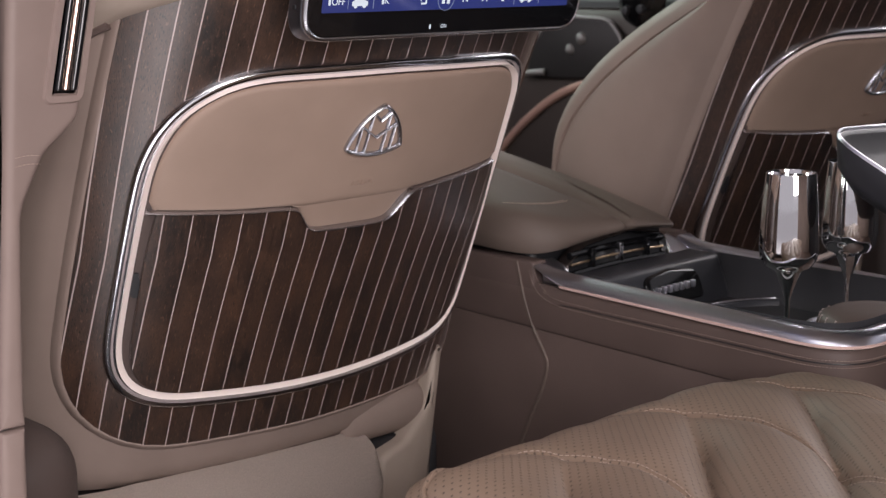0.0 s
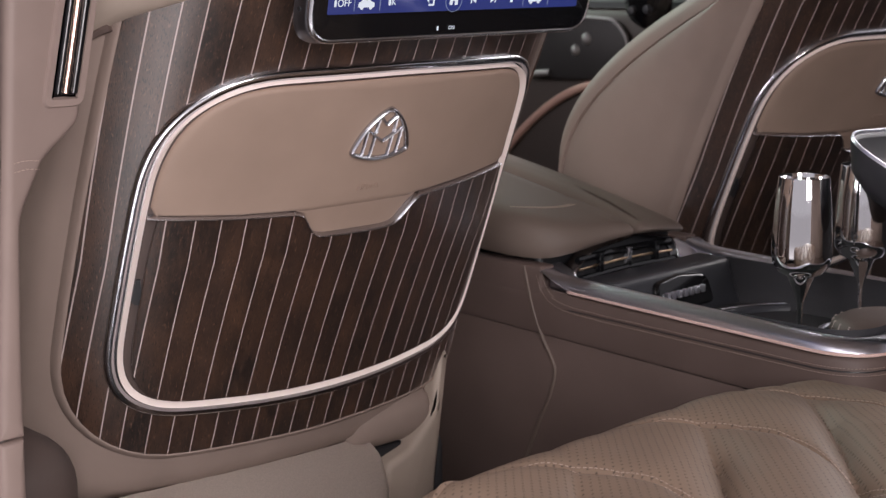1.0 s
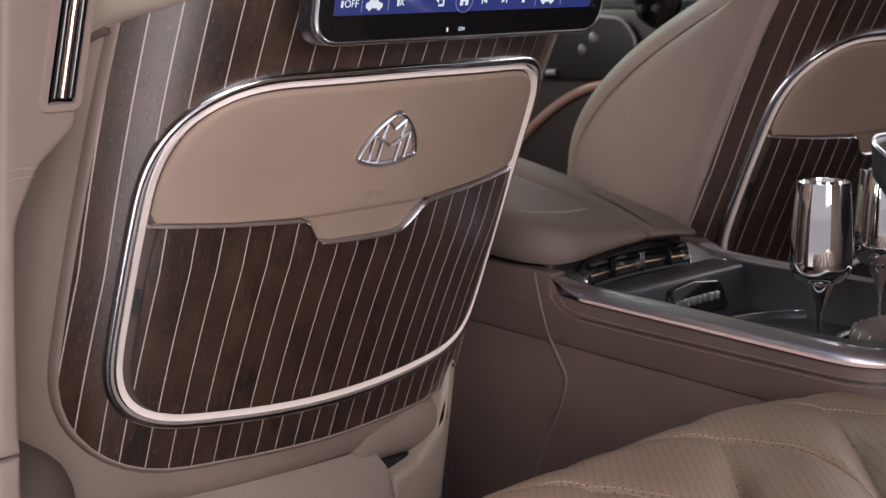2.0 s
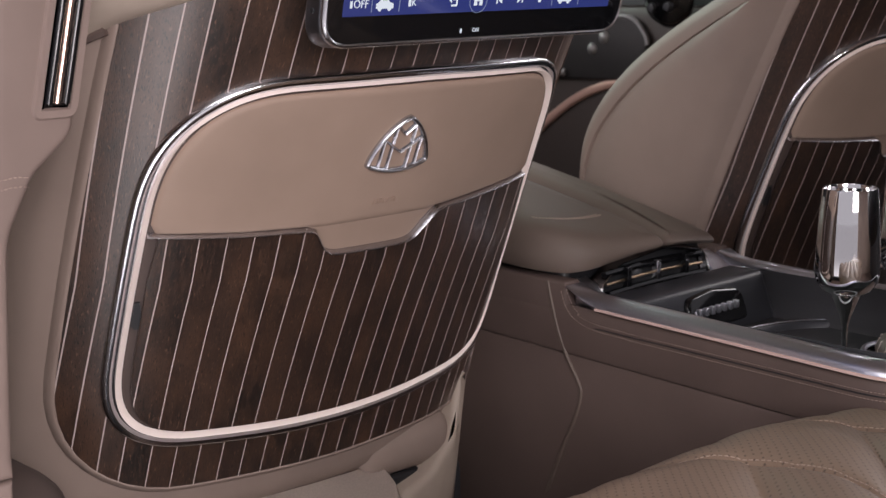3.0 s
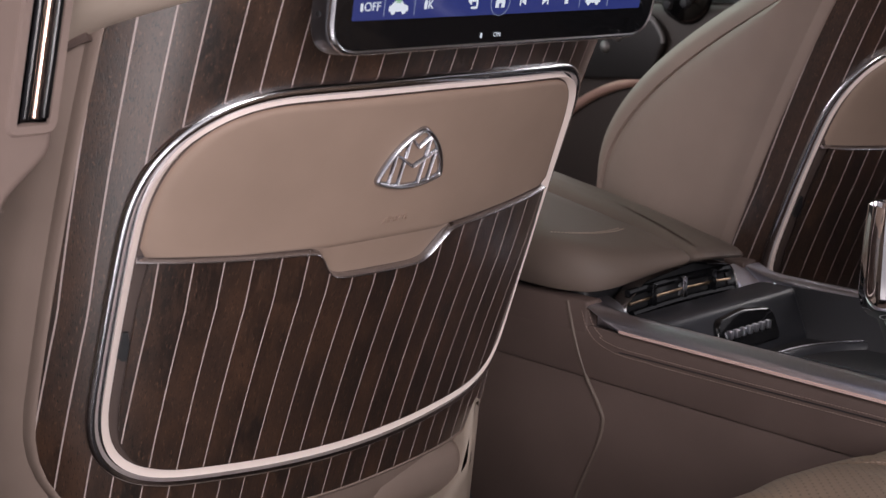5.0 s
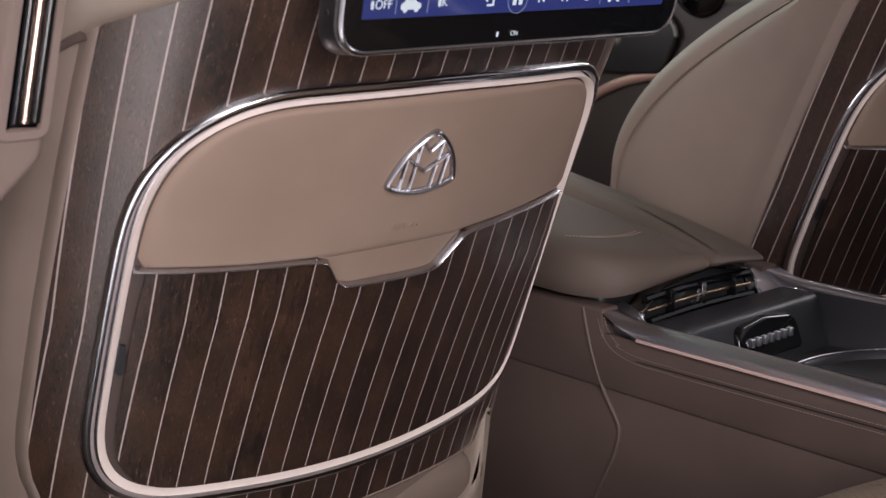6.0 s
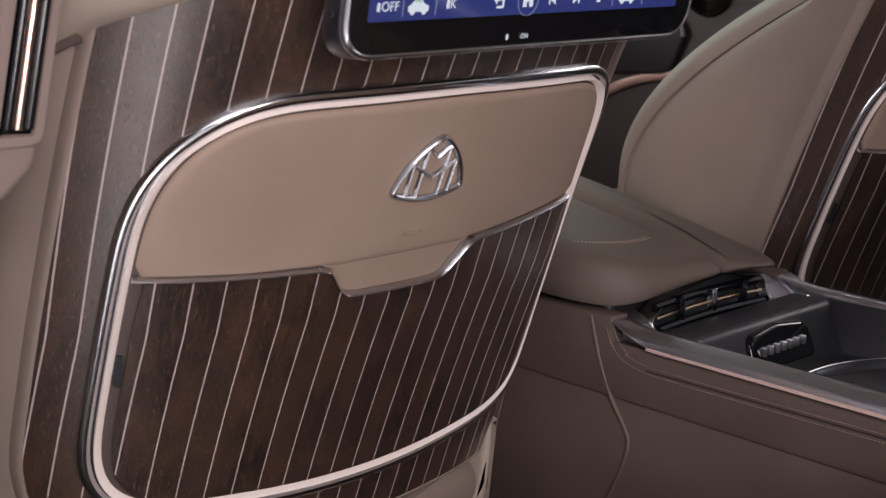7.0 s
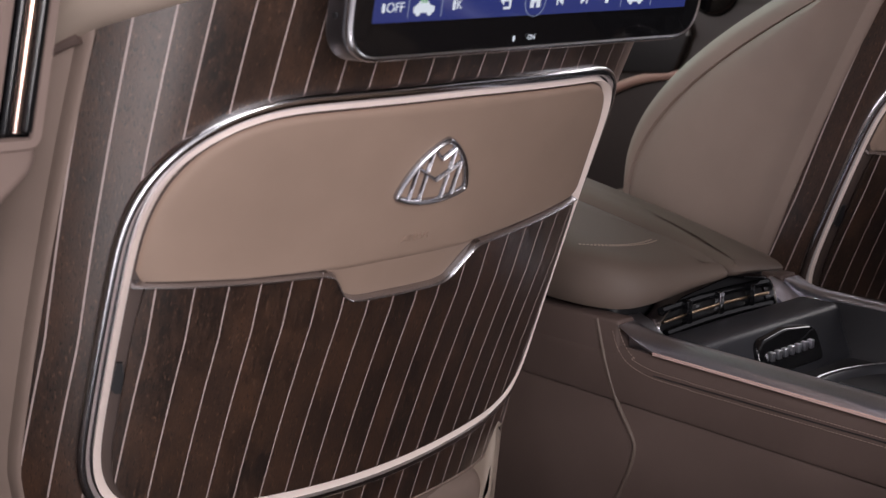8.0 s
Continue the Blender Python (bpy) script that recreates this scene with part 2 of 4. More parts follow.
# unseen; height and rear end set to keep softbox_front off the seat's side
solid("wall_left", boxed(0.36, 1.035, 0.0, 0.44, 2.05, 0.76, 0.02), TAUPE, "taupe panel of the closed front door", "wall", "structure", smooth=False)
# unseen; its height and width hold the low lamp off the seat's foot
solid("door_sill", boxed(0.39, -0.8, -0.2, 0.47, 1.03, 0.15, 0.02), GREYP, "dark grey sill below the open door", "sill", "structure", smooth=False)


# ---- front seat ----
def prism(outline, y0, y1, bevel=0.003, seg=3, place=None):
    """A plate whose outline lies in x and z, from y0 (seen face) to y1, with rounded rims."""
    bm = bmesh.new()
    place = place or (lambda x, y, z: (x, y, z))
    off = offsets(outline)
    sign = 1 if sum(a[0] * b[1] - b[0] * a[1] for a, b in zip(outline, outline[1:] + outline[:1])) > 0 else -1
    rows = []
    steps = [(bevel * (1 - math.sin(math.pi / 2 * i / seg)), y0 + bevel * (1 - math.cos(math.pi / 2 * i / seg))) for i in range(seg + 1)]
    steps += [(d, y1 - (y - y0)) for d, y in reversed(steps)]
    for d, y in steps:
        rows.append([place(p[0] - sign * o.x * d, y, p[1] - sign * o.y * d) for p, o in zip(outline, off)])
    vs = grid(bm, rows, closed_u=True)
    fill(bm, vs[0])
    fill(bm, vs[-1])
    return bm


def turned_in(a):
    """How far a point lies out on the rounded flank, with a soft onset."""
    return 0.5 * ((a - 0.168) + math.hypot(a - 0.168, 0.012))


def bow(u, z):
    """Where the back of the seat lies, at u across and height z (seat's own y, 1.0 behind it)."""
    a, d = abs(u), z - 0.512
    e = turned_in(a)
    return -0.028 - 0.43 * d - 0.3 * d * d + 0.85 * a * a + 6 * e * e


def on_back(u, z, h=0.0):
    """A point h proud of the seat's back."""
    s = 1e-4
    nu = (bow(u + s, z) - bow(u - s, z)) / (2 * s)
    nz = (bow(u, z + s) - bow(u, z - s)) / (2 * s)
    n = Vector((nu, -1, nz)).normalized()
    return Vector((u, bow(u, z), z)) + n * h


# stripes at even steps over the middle, closer on the rounded flanks as they are seen square to the seat
def stripe_places():
    out = []
    for side in (-1, 1):
        places = [0.0105 + 0.0212 * k for k in range(9)]
        for step in (0.0155, 0.0167, 0.0144, 0.0130):
            places.append(places[-1] + step)
        out += [-0.003 + side * u for u in places]
    return sorted(out)


STRIPES = stripe_places()


def lean(u, z):
    """The stripes draw together a little towards the foot."""
    return u + (0.10 + 0.35 * max(-0.2, min(0.2, u))) * min(0.0, z - 0.475) - 0.025 * max(0.0, z - 0.475)


def span(outline, u):
    """The lowest and highest point of an outline at u."""
    zs = []
    k = len(outline)
    for i in range(k):
        (a, za), (b, zb) = outline[i], outline[(i + 1) % k]
        if (a - u) * (b - u) <= 0 and a != b:
            zs.append(za + (zb - za) * (u - a) / (b - a))
    return (min(zs), max(zs)) if zs else None


def column(outline, u):
    """The stretch of z over which a leaning line lies inside an outline."""
    z0, z1 = min(p[1] for p in outline), max(p[1] for p in outline)

    def inside(z):
        s = span(outline, lean(u, z))
        return s is not None and s[0] <= z <= s[1]
    hits = [k for k in range(61) if inside(z0 + (z1 - z0) * k / 60)]
    if len(hits) < 2:
        return None
    ends = []
    for k, step in ((hits[0], -1), (hits[-1], 1)):
        good, bad = z0 + (z1 - z0) * k / 60, z0 + (z1 - z0) * (k + step) / 60
        for _ in range(12):
            mid = (good + bad) / 2
            good, bad = (mid, bad) if inside(mid) else (good, mid)
        ends.append(good)
    return ends


def plank(outline, u0, u1, h, rows=26, cols=4, thick=0.002):
    """One strip of veneer between two inlays, clipped to an outline."""
    bm = bmesh.new()
    u0, u1 = max(u0, -0.26), min(u1, 0.28)
    fine = [u0 + (u1 - u0) * k / 12 for k in range(13)]
    ok = [u for u in fine if column(outline, u)]
    if len(ok) < 2:
        bm.free()
        return None
    u0, u1 = ok[0], ok[-1]
    front = []
    for c in range(cols):
        u = u0 + (u1 - u0) * c / (cols - 1)
        z0, z1 = column(outline, u) or (None, None)
        if z0 is None:
            z0, z1 = front[-1][0][1], front[-1][-1][1]
        front.append([(u, z0 + (z1 - z0) * r / rows) for r in range(rows + 1)])
    top = grid(bm, [[on_back(lean(u, z), z, h) for u, z in col] for col in front])
    ring = [top[0][r] for r in range(rows + 1)] + [top[c][rows] for c in range(1, cols)]
    ring += [top[-1][r] for r in range(rows - 1, -1, -1)] + [top[c][0] for c in range(cols - 2, 0, -1)]
    uz = [front[0][r] for r in range(rows + 1)] + [front[c][rows] for c in range(1, cols)]
    uz += [front[-1][r] for r in range(rows - 1, -1, -1)] + [front[c][0] for c in range(cols - 2, 0, -1)]
    low = [bm.verts.new(on_back(lean(u, z), z, h - thick)) for u, z in uz]
    for i in range(len(ring)):
        j = (i + 1) % len(ring)
        bm.faces.new((ring[i], ring[j], low[j], low[i]))
    return bm


def veneered(parent, outline, h):
    """Planks and the pale inlays between them."""
    g = 0.00044
    edges = [-1.0] + STRIPES + [1.0]
    for a, b in zip(edges, edges[1:]):
        bm = plank(outline, a + g, b - g, h)
        if bm:
            part("plank", bm, WOOD, parent)
    for u in STRIPES:
        bm = plank(outline, u - g, u + g, h + 0.0001, cols=2)
        if bm:
            part("inlay", bm, INLAY, parent, "pale thin inlay line")


def swept(path, profile, closed=True):
    """A moulding on the seat's back: profile of (sideways, proud) along a path of (u, z)."""
    bm = bmesh.new()
    off = offsets(path, closed)
    rows = [[on_back(p[0] + o.x * w, p[1] + o.y * w, h) for w, h in profile] for p, o in zip(path, off)]
    vs = grid(bm, rows, closed_u=True, closed_v=closed)
    if not closed:
        fill(bm, vs[0])
        fill(bm, vs[-1])
    return bm


def half_round(w0, w1, h0, h1, n=7):
    c, r = (w0 + w1) / 2, (w1 - w0) / 2
    return [(c + r * math.cos(math.pi * i / (n - 1)), h0 + (h1 - h0) * math.sin(math.pi * i / (n - 1)) ** 0.8) for i in range(n)]


def padded(outline, h0, h1, edge=0.006, rings=30):
    """A soft panel that fills an outline, rounded at its rim."""
    bm = bmesh.new()
    cu = sum(p[0] for p in outline) / len(outline)
    cz = sum(p[1] for p in outline) / len(outline)
    c = Vector((cu, cz))
    rows = []
    for i in range(rings):
        t = (i / (rings - 1)) ** 1.7
        row = []
        for p in outline:
            q = Vector(p)
            d = (q - c).length
            deep = d * t
            k = min(1.0, deep / edge)
            q = c + (q - c) * (1 - t)
            row.append(on_back(q.x, q.y, h0 + (h1 - h0) * math.sqrt(max(0, 1 - (1 - k) ** 2))))
        rows.append(row)
    grid(bm, rows, closed_u=True)
    bmesh.ops.remove_doubles(bm, verts=bm.verts, dist=1e-6)
    return bm


def eased(path, times):
    """A closed outline with its kinks smoothed away."""
    for _ in range(times):
        path = [tuple((Vector(path[i - 1]) + 2 * Vector(path[i]) + Vector(path[(i + 1) % len(path)])) / 4) for i in range(len(path))]
    return path


SHELL = denser(rounded([(-0.2330, 0.294, 0.105), (0.0, 0.288, 1.2), (0.2330, 0.294, 0.105), (0.2335, 0.71, 0.03), (0.15, 0.765, 0.06), (-0.15, 0.765, 0.06), (-0.2335, 0.71, 0.03)], 10), 0.008)
FRAME = eased(denser(rounded([(-0.2085, 0.337, 0.065), (0.0, 0.320, 1.2), (0.197, 0.341, 0.085), (0.2045, 0.465, 0.25), (0.1835, 0.630, 0.045), (0.0, 0.632, 1.2), (-0.2085, 0.629, 0.090)], 10), 0.004), 16)
POCKET_TOP = [(-0.1960, 0.5175), (-0.13, 0.512), (-0.076, 0.5100), (-0.068, 0.507), (-0.057, 0.491), (-0.047, 0.4865), (0.022, 0.4865), (0.033, 0.489), (0.048, 0.506), (0.056, 0.5120), (0.09, 0.5155), (0.135, 0.5205), (0.1748, 0.526)]


def inset(path, d):
    return [(p[0] - o.x * d, p[1] - o.y * d) for p, o in zip(path, offsets(path))]


def below(outline, d):
    """The part of a closed outline below the pocket's mouth, and that above it."""
    def mouth(u):
        for (a, za), (b, zb) in zip(POCKET_TOP, POCKET_TOP[1:]):
            if a <= u <= b:
                return za + (zb - za) * (u - a) / (b - a)
        return POCKET_TOP[0][1] if u < 0 else POCKET_TOP[-1][1]
    low = [p for p in outline if p[1] < mouth(p[0]) - 0.003]
    high = [p for p in outline if p[1] > mouth(p[0]) + 0.003]
    return low, high, mouth


def seat_body():
    """The leather body: rows of closed sections, with a crease along the bolster."""
    bm = bmesh.new()
    rows = []
    for i in range(56):
        z = 0.250 + 0.585 * i / 55
        wide = 0.246 if z < 0.72 else 0.246 - 0.9 * (z - 0.72) ** 2 - 0.10 * (z - 0.72)
        if z < 0.27:
            wide -= 1.2 * (0.27 - z)
        right = []
        for j in range(17):
            u = wide * j / 16
            right.append((u, bow(u, z) + 0.0035 + (0.012 * ((0.268 - z) / 0.018) ** 2 if z < 0.268 else 0)))
        y0 = right[-1][1]
        y1 = max(y0 + 0.07, 0.276 - 4.9 * max(0.0, z - 0.47) ** 2)
        d = y1 - y0
        right.append((wide + 0.008, y0 + 0.012))
        c = max(0.15, 1 - (0.018 + 0.32 * max(0.0, z - 0.455)) / d)
        for t, w in ((c * 0.3, 0.013), (c * 0.6, 0.015), (c * 0.93, 0.011), (c - 0.012, 0.008), (c, 0.0065), (c + 0.012, 0.0095), (c + (1 - c) * 0.35, 0.010), (c + (1 - c) * 0.75, 0.002), (1.0, -0.03)):
            right.append((wide + w - 0.02 * t, y0 + 0.012 + (d - 0.012) * t))
        right += [(wide - 0.07, y1 + 0.006), (wide - 0.10, y1 - 0.02), (wide * 0.45, y1 - 0.05), (0.0, y1 - 0.05)]
        loop = right + [(-u, y) for u, y in reversed(right[1:-1])]
        rows.append([(u, y, z) for u, y in loop])
    vs = grid(bm, rows, closed_u=True)
    fill(bm, vs[0])
    fill(bm, vs[-1])
    return bm


def worded(text, size, place, depth=0.0005):
    """Raised letters, each point carried by place(x, y, h)."""
    data = bpy.data.curves.new("letters", "FONT")
    data.body, data.size, data.align_x, data.align_y, data.extrude = text, size, "CENTER", "CENTER", depth
    ob = new("letters", data)
    bpy.context.view_layer.update()
    me = bpy.data.meshes.new_from_object(ob.evaluated_get(bpy.context.evaluated_depsgraph_get()))
    bm = bmesh.new()
    bm.from_mesh(me)
    bpy.data.objects.remove(ob)
    bpy.data.meshes.remove(me)
    for v in bm.verts:
        v.co = place(v.co.x, v.co.y, v.co.z + depth)
    return bm


BADGE_U = -0.0085


def emblem(parent):
    """A rounded triangle frame with upright bars and chevrons."""
    def arc(a, b, bulge, n=10):
        a, b = Vector(a), Vector(b)
        d = b - a
        s = Vector((d.y, -d.x)).normalized() * bulge
        return [tuple(a.lerp(b, i / n) + s * 4 * (i / n) * (1 - i / n)) for i in range(n)]
    path = arc((-0.0325, 0.5545), (0.0325, 0.5545), 0.0068) + arc((0.0325, 0.5545), (0.0, 0.5955), 0.0062) + arc((0.0, 0.5955), (-0.0325, 0.5545), 0.0062)
    path = eased(denser([(u + BADGE_U, z + 0.0018) for u, z in path], 0.0016), 7)
    badge = part("badge_frame", swept(path, half_round(-0.0042, 0.0, 0.006, 0.0115)), SATIN_DARK, parent, "polished metal badge frame")

    def bar(a, za, b, zb):
        line = [(BADGE_U + a + (b - a) * i / 3, 0.0018 + za + (zb - za) * i / 3) for i in range(4)]
        part("bar", swept(line, half_round(-0.0014, 0.0014, 0.006, 0.0106, 5), False), SATIN_DARK, badge)
    for side in (-1, 1):
        for u, z0, z1 in ((0.0182, 0.5525, 0.5750), (0.0094, 0.5505, 0.5690), (0.0094, 0.5720, 0.5870)):
            bar(side * u, z0, side * u, z1)
        bar(side * 0.0182, 0.5750, 0.0, 0.5645)
        bar(side * 0.0094, 0.5870, 0.0, 0.5790)


def front_seat():
    seat = thing("front_seat", "taupe leather car seat with dark pinstriped wooden back shell", "car seat", (SEAT_X, 1.0, 0.0), "front seats")
    part("backrest", seat_body(), TAUPE, seat)
    shell = new("back_shell")
    shell.parent = seat
    part("shell_core", padded(inset(SHELL, 0.001), -0.002, 0.0008), BLACK, shell)
    veneered(shell, SHELL, 0.003)
    part("leather_lip", swept(SHELL, [(-0.0005, 0.001), (-0.0005, 0.0032), (0.0004, 0.0038), (0.0020, 0.0032), (0.0045, 0.0012), (0.0080, -0.0040), (0.0, -0.006)]), TAUPE, seat, "rolled leather edge round the wooden shell")
    # chrome frame, shadow gap and rose strip round the pocket
    part("pocket_frame", swept(FRAME, [(0.0006, 0.0), (0.0004, 0.0060), (-0.0004, 0.0078), (-0.0014, 0.0084), (-0.0034, 0.0086), (-0.0048, 0.0082), (-0.0056, 0.0066), (-0.0064, 0.0050), (-0.0080, 0.0048), (-0.0082, 0.0)]), CHROME, seat, "polished chrome frame")
    part("rose_strip", swept(FRAME, [(-0.0080, 0.0), (-0.0082, 0.0084), (-0.0086, 0.0090), (-0.0091, 0.0086), (-0.0119, 0.0030), (-0.0122, 0.0026), (-0.0122, 0.0)]), ROSE, seat, "pale rose bezel with a faint added glow")
    inner = inset(FRAME, 0.0122)
    part("pocket_lining", padded(inner, 0.0036, 0.0040, 0.002), SILL, seat)
    low, high, mouth = below([(u + 0.003 * max(0.0, min(1.0, (-0.15 - u) / 0.035)), z) for u, z in inset(FRAME, 0.0145)], 0.0)
    # wooden pocket front
    front = new("pocket_front")
    front.parent = seat
    i = max(range(len(low)), key=lambda k: (Vector(low[k]) - Vector(low[k - 1])).length)
    low = low[i:] + low[:i]
    top = [p for p in denser(POCKET_TOP, 0.004, False) if low[-1][0] < p[0] < low[0][0] or low[0][0] < p[0] < low[-1][0]]
    if low[-1][0] > 0:
        top.reverse()
    veneered(front, low + top, 0.0085)
    part("pocket_edge", swept(denser(rounded_open(POCKET_TOP), 0.003, False), half_round(-0.0006, 0.0018, 0.003, 0.0118), False), SATIN_DARK, seat, "thin chrome edge")
    # leather panel over the pocket, with a tab that hangs into the notch
    high = [p for p in inset(FRAME, 0.0132)]
    _, high, mouth = below(high, 0.0)
    i = max(range(len(high)), key=lambda k: (Vector(high[k]) - Vector(high[k - 1])).length)
    high = high[i:] + high[:i]
    straight = POCKET_TOP[:3] + [(-0.066, 0.5088), (0.047, 0.5100)] + POCKET_TOP[9:]
    rim = denser(straight, 0.004, False)
    rim = [p for p in rim if min(high[0][0], high[-1][0]) < p[0] < max(high[0][0], high[-1][0])]
    if high[-1][0] > 0:
        rim.reverse()
    part("leather_panel", padded(high + rim, 0.004, 0.0075, 0.007, 34), TAUPE_SMOOTH, seat, "smooth taupe leather panel with badge")
    notch = denser(POCKET_TOP[2:10] + [(0.047, 0.5125), (-0.066, 0.5115)], 0.004)
    part("finger_slot", padded(notch, 0.0042, 0.0054, 0.004, 14), TAUPE_SMOOTH, seat, "recessed leather finger slot")
    emblem(seat)
    part("embossed_word", worded("AIRBAG", 0.0068, lambda x, y, h: on_back(-0.009 + x, 0.5255 + y * 0.9, 0.0074 + h)), TAUPE_SMOOTH, seat, "embossed word in the leather")
    part("pocket_clip", plank([(-0.1965, 0.44), (-0.1905, 0.44), (-0.1905, 0.462), (-0.1965, 0.462)], -0.198, -0.188, 0.006, 4, 3), BLACK, seat)
    # underside
    cloth = bmesh.new()
    rows = []
    for i in range(17):
        t = i / 16
        row = []
        for j in range(41):
            s = j / 40
            u = -0.245 + 0.325 * s
            end = math.sqrt(max(0.0, 1 - max(0.0, (s - 0.86) / 0.14) ** 2))
            z = 0.249 + 0.003 * s + 0.006 * math.sin(3 * s) - 0.085 * t * (0.35 + 0.65 * end)
            y = 0.072 + 0.85 * u * u - 0.055 * math.sin(min(1.0, t * 1.25) * 1.9) * (0.5 + 0.5 * end)
            y += 0.0035 * noise.noise(Vector((s * 9, t * 3, 0))) + 0.002 * math.sin(s * 17 + t * 2) * t
            row.append((u, y, z))
        rows.append(row)
    grid(cloth, rows)
    bmesh.ops.solidify(cloth, geom=cloth.faces[:], thickness=0.005)
    part("cloth_flap", cloth, CLOTH, seat, "grey cloth flap under the backrest")
    for side in (1,):
        wing = denser(rounded([(0.075, 0.09, 0.01), (0.15, 0.09, 0.01), (0.166, 0.2, 0.05), (0.192, 0.315, 0.01), (0.180, 0.33, 0.006), (0.160, 0.262, 0.03), (0.125, 0.236, 0.02), (0.088, 0.226, 0.012)], 6), 0.01)
        part("side_cover", prism([(side * u, z) for u, z in wing], 0.052, 0.30, 0.008, 4, place=lambda x, y, z: (x, y + 1.5 * max(0, abs(x) - 0.08) ** 2, z)), PALE, seat)
        part("lower_pad", boxed(min(side * 0.05, side * 0.172), 0.066, 0.236, max(side * 0.05, side * 0.172), 0.20, 0.29, 0.022, 5), TAUPE, seat)
    # black block in place of an open hole, its darkness put into the colour
    part("gap", boxed(0.075, 0.072, 0.20, 0.15, 0.20, 0.238, 0.004), BLACK, seat)
    part("seat_pan", boxed(-0.21, 0.09, 0.10, 0.21, 0.62, 0.23, 0.02), RUBBER, seat)
    part("seat_cushion", boxed(-0.255, 0.16, 0.22, 0.255, 0.66, 0.36, 0.05, 5), TAUPE, seat)
    for x in (-0.16, 0.16):
        part("seat_rail", boxed(x - 0.02, 0.05, 0.0, x + 0.02, 0.60, 0.11, 0.004), BLACK, seat)
    return seat


def rounded_open(path):
    out = [path[0]]
    for a, b, c in zip(path, path[1:], path[2:]):
        a, b, c = Vector(a), Vector(b), Vector(c)
        k = 0.35
        for t in (0.0, 0.5, 1.0):
            p, q = b.lerp(a, k), b.lerp(c, k)
            out.append(tuple(p * (1 - t) ** 2 + b * 2 * t * (1 - t) + q * t * t))
    out.append(path[-1])
    return out


left_seat = front_seat()
right_seat = copy_thing(left_seat, pose(2 * MID_X - SEAT_X, 0.970, 0.004))
line = smoothed([(-0.275, 0.60, 0), (-0.270, 0.645, 0), (-0.252, 0.683, 0), (-0.196, 0.709, 0), (-0.135, 0.740, 0), (-0.05, 0.775, 0), (0.05, 0.785, 0), (0.125, 0.757, 0)], 8)
part("shoulder_roll", tube([on_back(p.x * 0.985, p.y, -0.010) for p in line], 0.024, 14), PALE, left_seat, "pale leather shoulder roll")
# thin brown tube: the shade under the shoulder roll, put into its colour
shade_strip = smoothed([(-0.272, 0.618, 0), (-0.262, 0.642, 0), (-0.246, 0.660, 0), (-0.2385, 0.6655, 0)], 6)
part("shade_strip", tube([on_back(p.x, p.y, 0.002) for p in shade_strip], 0.0045, 8), BROWN, left_seat, "brown strip for the shade under the shoulder roll")


def ring_bar(outline, profile, place):
    """A moulding along a flat outline: profile of (outwards, up)."""
    bm = bmesh.new()
    off = offsets(outline)
    sign = 1 if sum(a[0] * b[1] - b[0] * a[1] for a, b in zip(outline, outline[1:] + outline[:1])) > 0 else -1
    grid(bm, [[place(p[0] + sign * o.x * w, p[1] + sign * o.y * w, h) for w, h in profile] for p, o in zip(outline, off)], closed_u=True, closed_v=True)
    return bm


def dashes(points, length, gap, r, sides=4):
    """A row of stitches along a line."""
    bm = bmesh.new()
    pts = [Vector(p) for p in points]
    total = sum((b - a).length for a, b in zip(pts, pts[1:]))

    def at(s):
        for a, b in zip(pts, pts[1:]):
            d = (b - a).length
            if s <= d:
                return a.lerp(b, s / d)
            s -= d
        return pts[-1]
    s = 0.0
    while s + length < total:
        a, b = at(s), at(s + length)
        d = (b - a).normalized()
        side = d.cross(Vector((0.31, 0.2, 0.93))).normalized()
        up = d.cross(side)
        rows = [[p + (side * math.cos(t) + up * math.sin(t)) * r for t in (math.tau * j / sides for j in range(sides))] for p in (a, b)]
        vs = grid(bm, rows, closed_u=True)
        fill(bm, vs[0])
        fill(bm, vs[1])
        s += length + gap
    return bm


def stitched(points, parent, name="stitching", length=0.0019, gap=0.0014, r=0.00030):
    ob = part(name, dashes(points, length, gap, r), THREAD, parent, "pale decorative stitches")
    return tagged(ob, kind="stuff")


# ---- centre console ----
CX0, CX1, CY0, CY1 = 1.083, 1.339, 0.640, 1.50
console = thing("centre_console", "brown leather centre console with satin metal rim", "console", (0, 0, 0))


def rail_z(y):
    return -0.009 * (0.97 - y) / 0.30


RIM = denser(rounded([(CX0, 1.004, 0), (CX0, CY0, 0.055), (CX1, CY0, 0.055), (CX1, 1.004, 0)], 12), 0.012, False)
WALL = denser(rounded([(CX0, CY1, 0), (CX0, CY0, 0.055), (CX1, CY0, 0.055), (CX1, CY1, 0)], 12), 0.02, False)


def around(path, profile, cap=True, taper=False):
    bm = bmesh.new()
    off = offsets(path, False)
    rows = []
    for p, o in zip(path, off):
        k = max(0.0, (p[1] - 0.966) / 0.038) ** 1.4 if taper else 0.0
        rows.append([(p[0] + o.x * w, p[1] + o.y * w, h + rail_z(p[1]) + k * (0.4035 - h) * 0.92) for w, h in profile])
    vs = grid(bm, rows, closed_u=cap)
    if cap:
        fill(bm, vs[0])
        fill(bm, vs[-1])
    return bm


# leather flanks: the upper band stands a little proud of the lower one
part("upper_flank", around(WALL, [(-0.008, 0.383), (-0.001, 0.384), (0.002, 0.380), (0.003, 0.37), (0.003, 0.342), (0.0015, 0.337), (-0.003, 0.335), (-0.008, 0.335)]), BROWN, console)
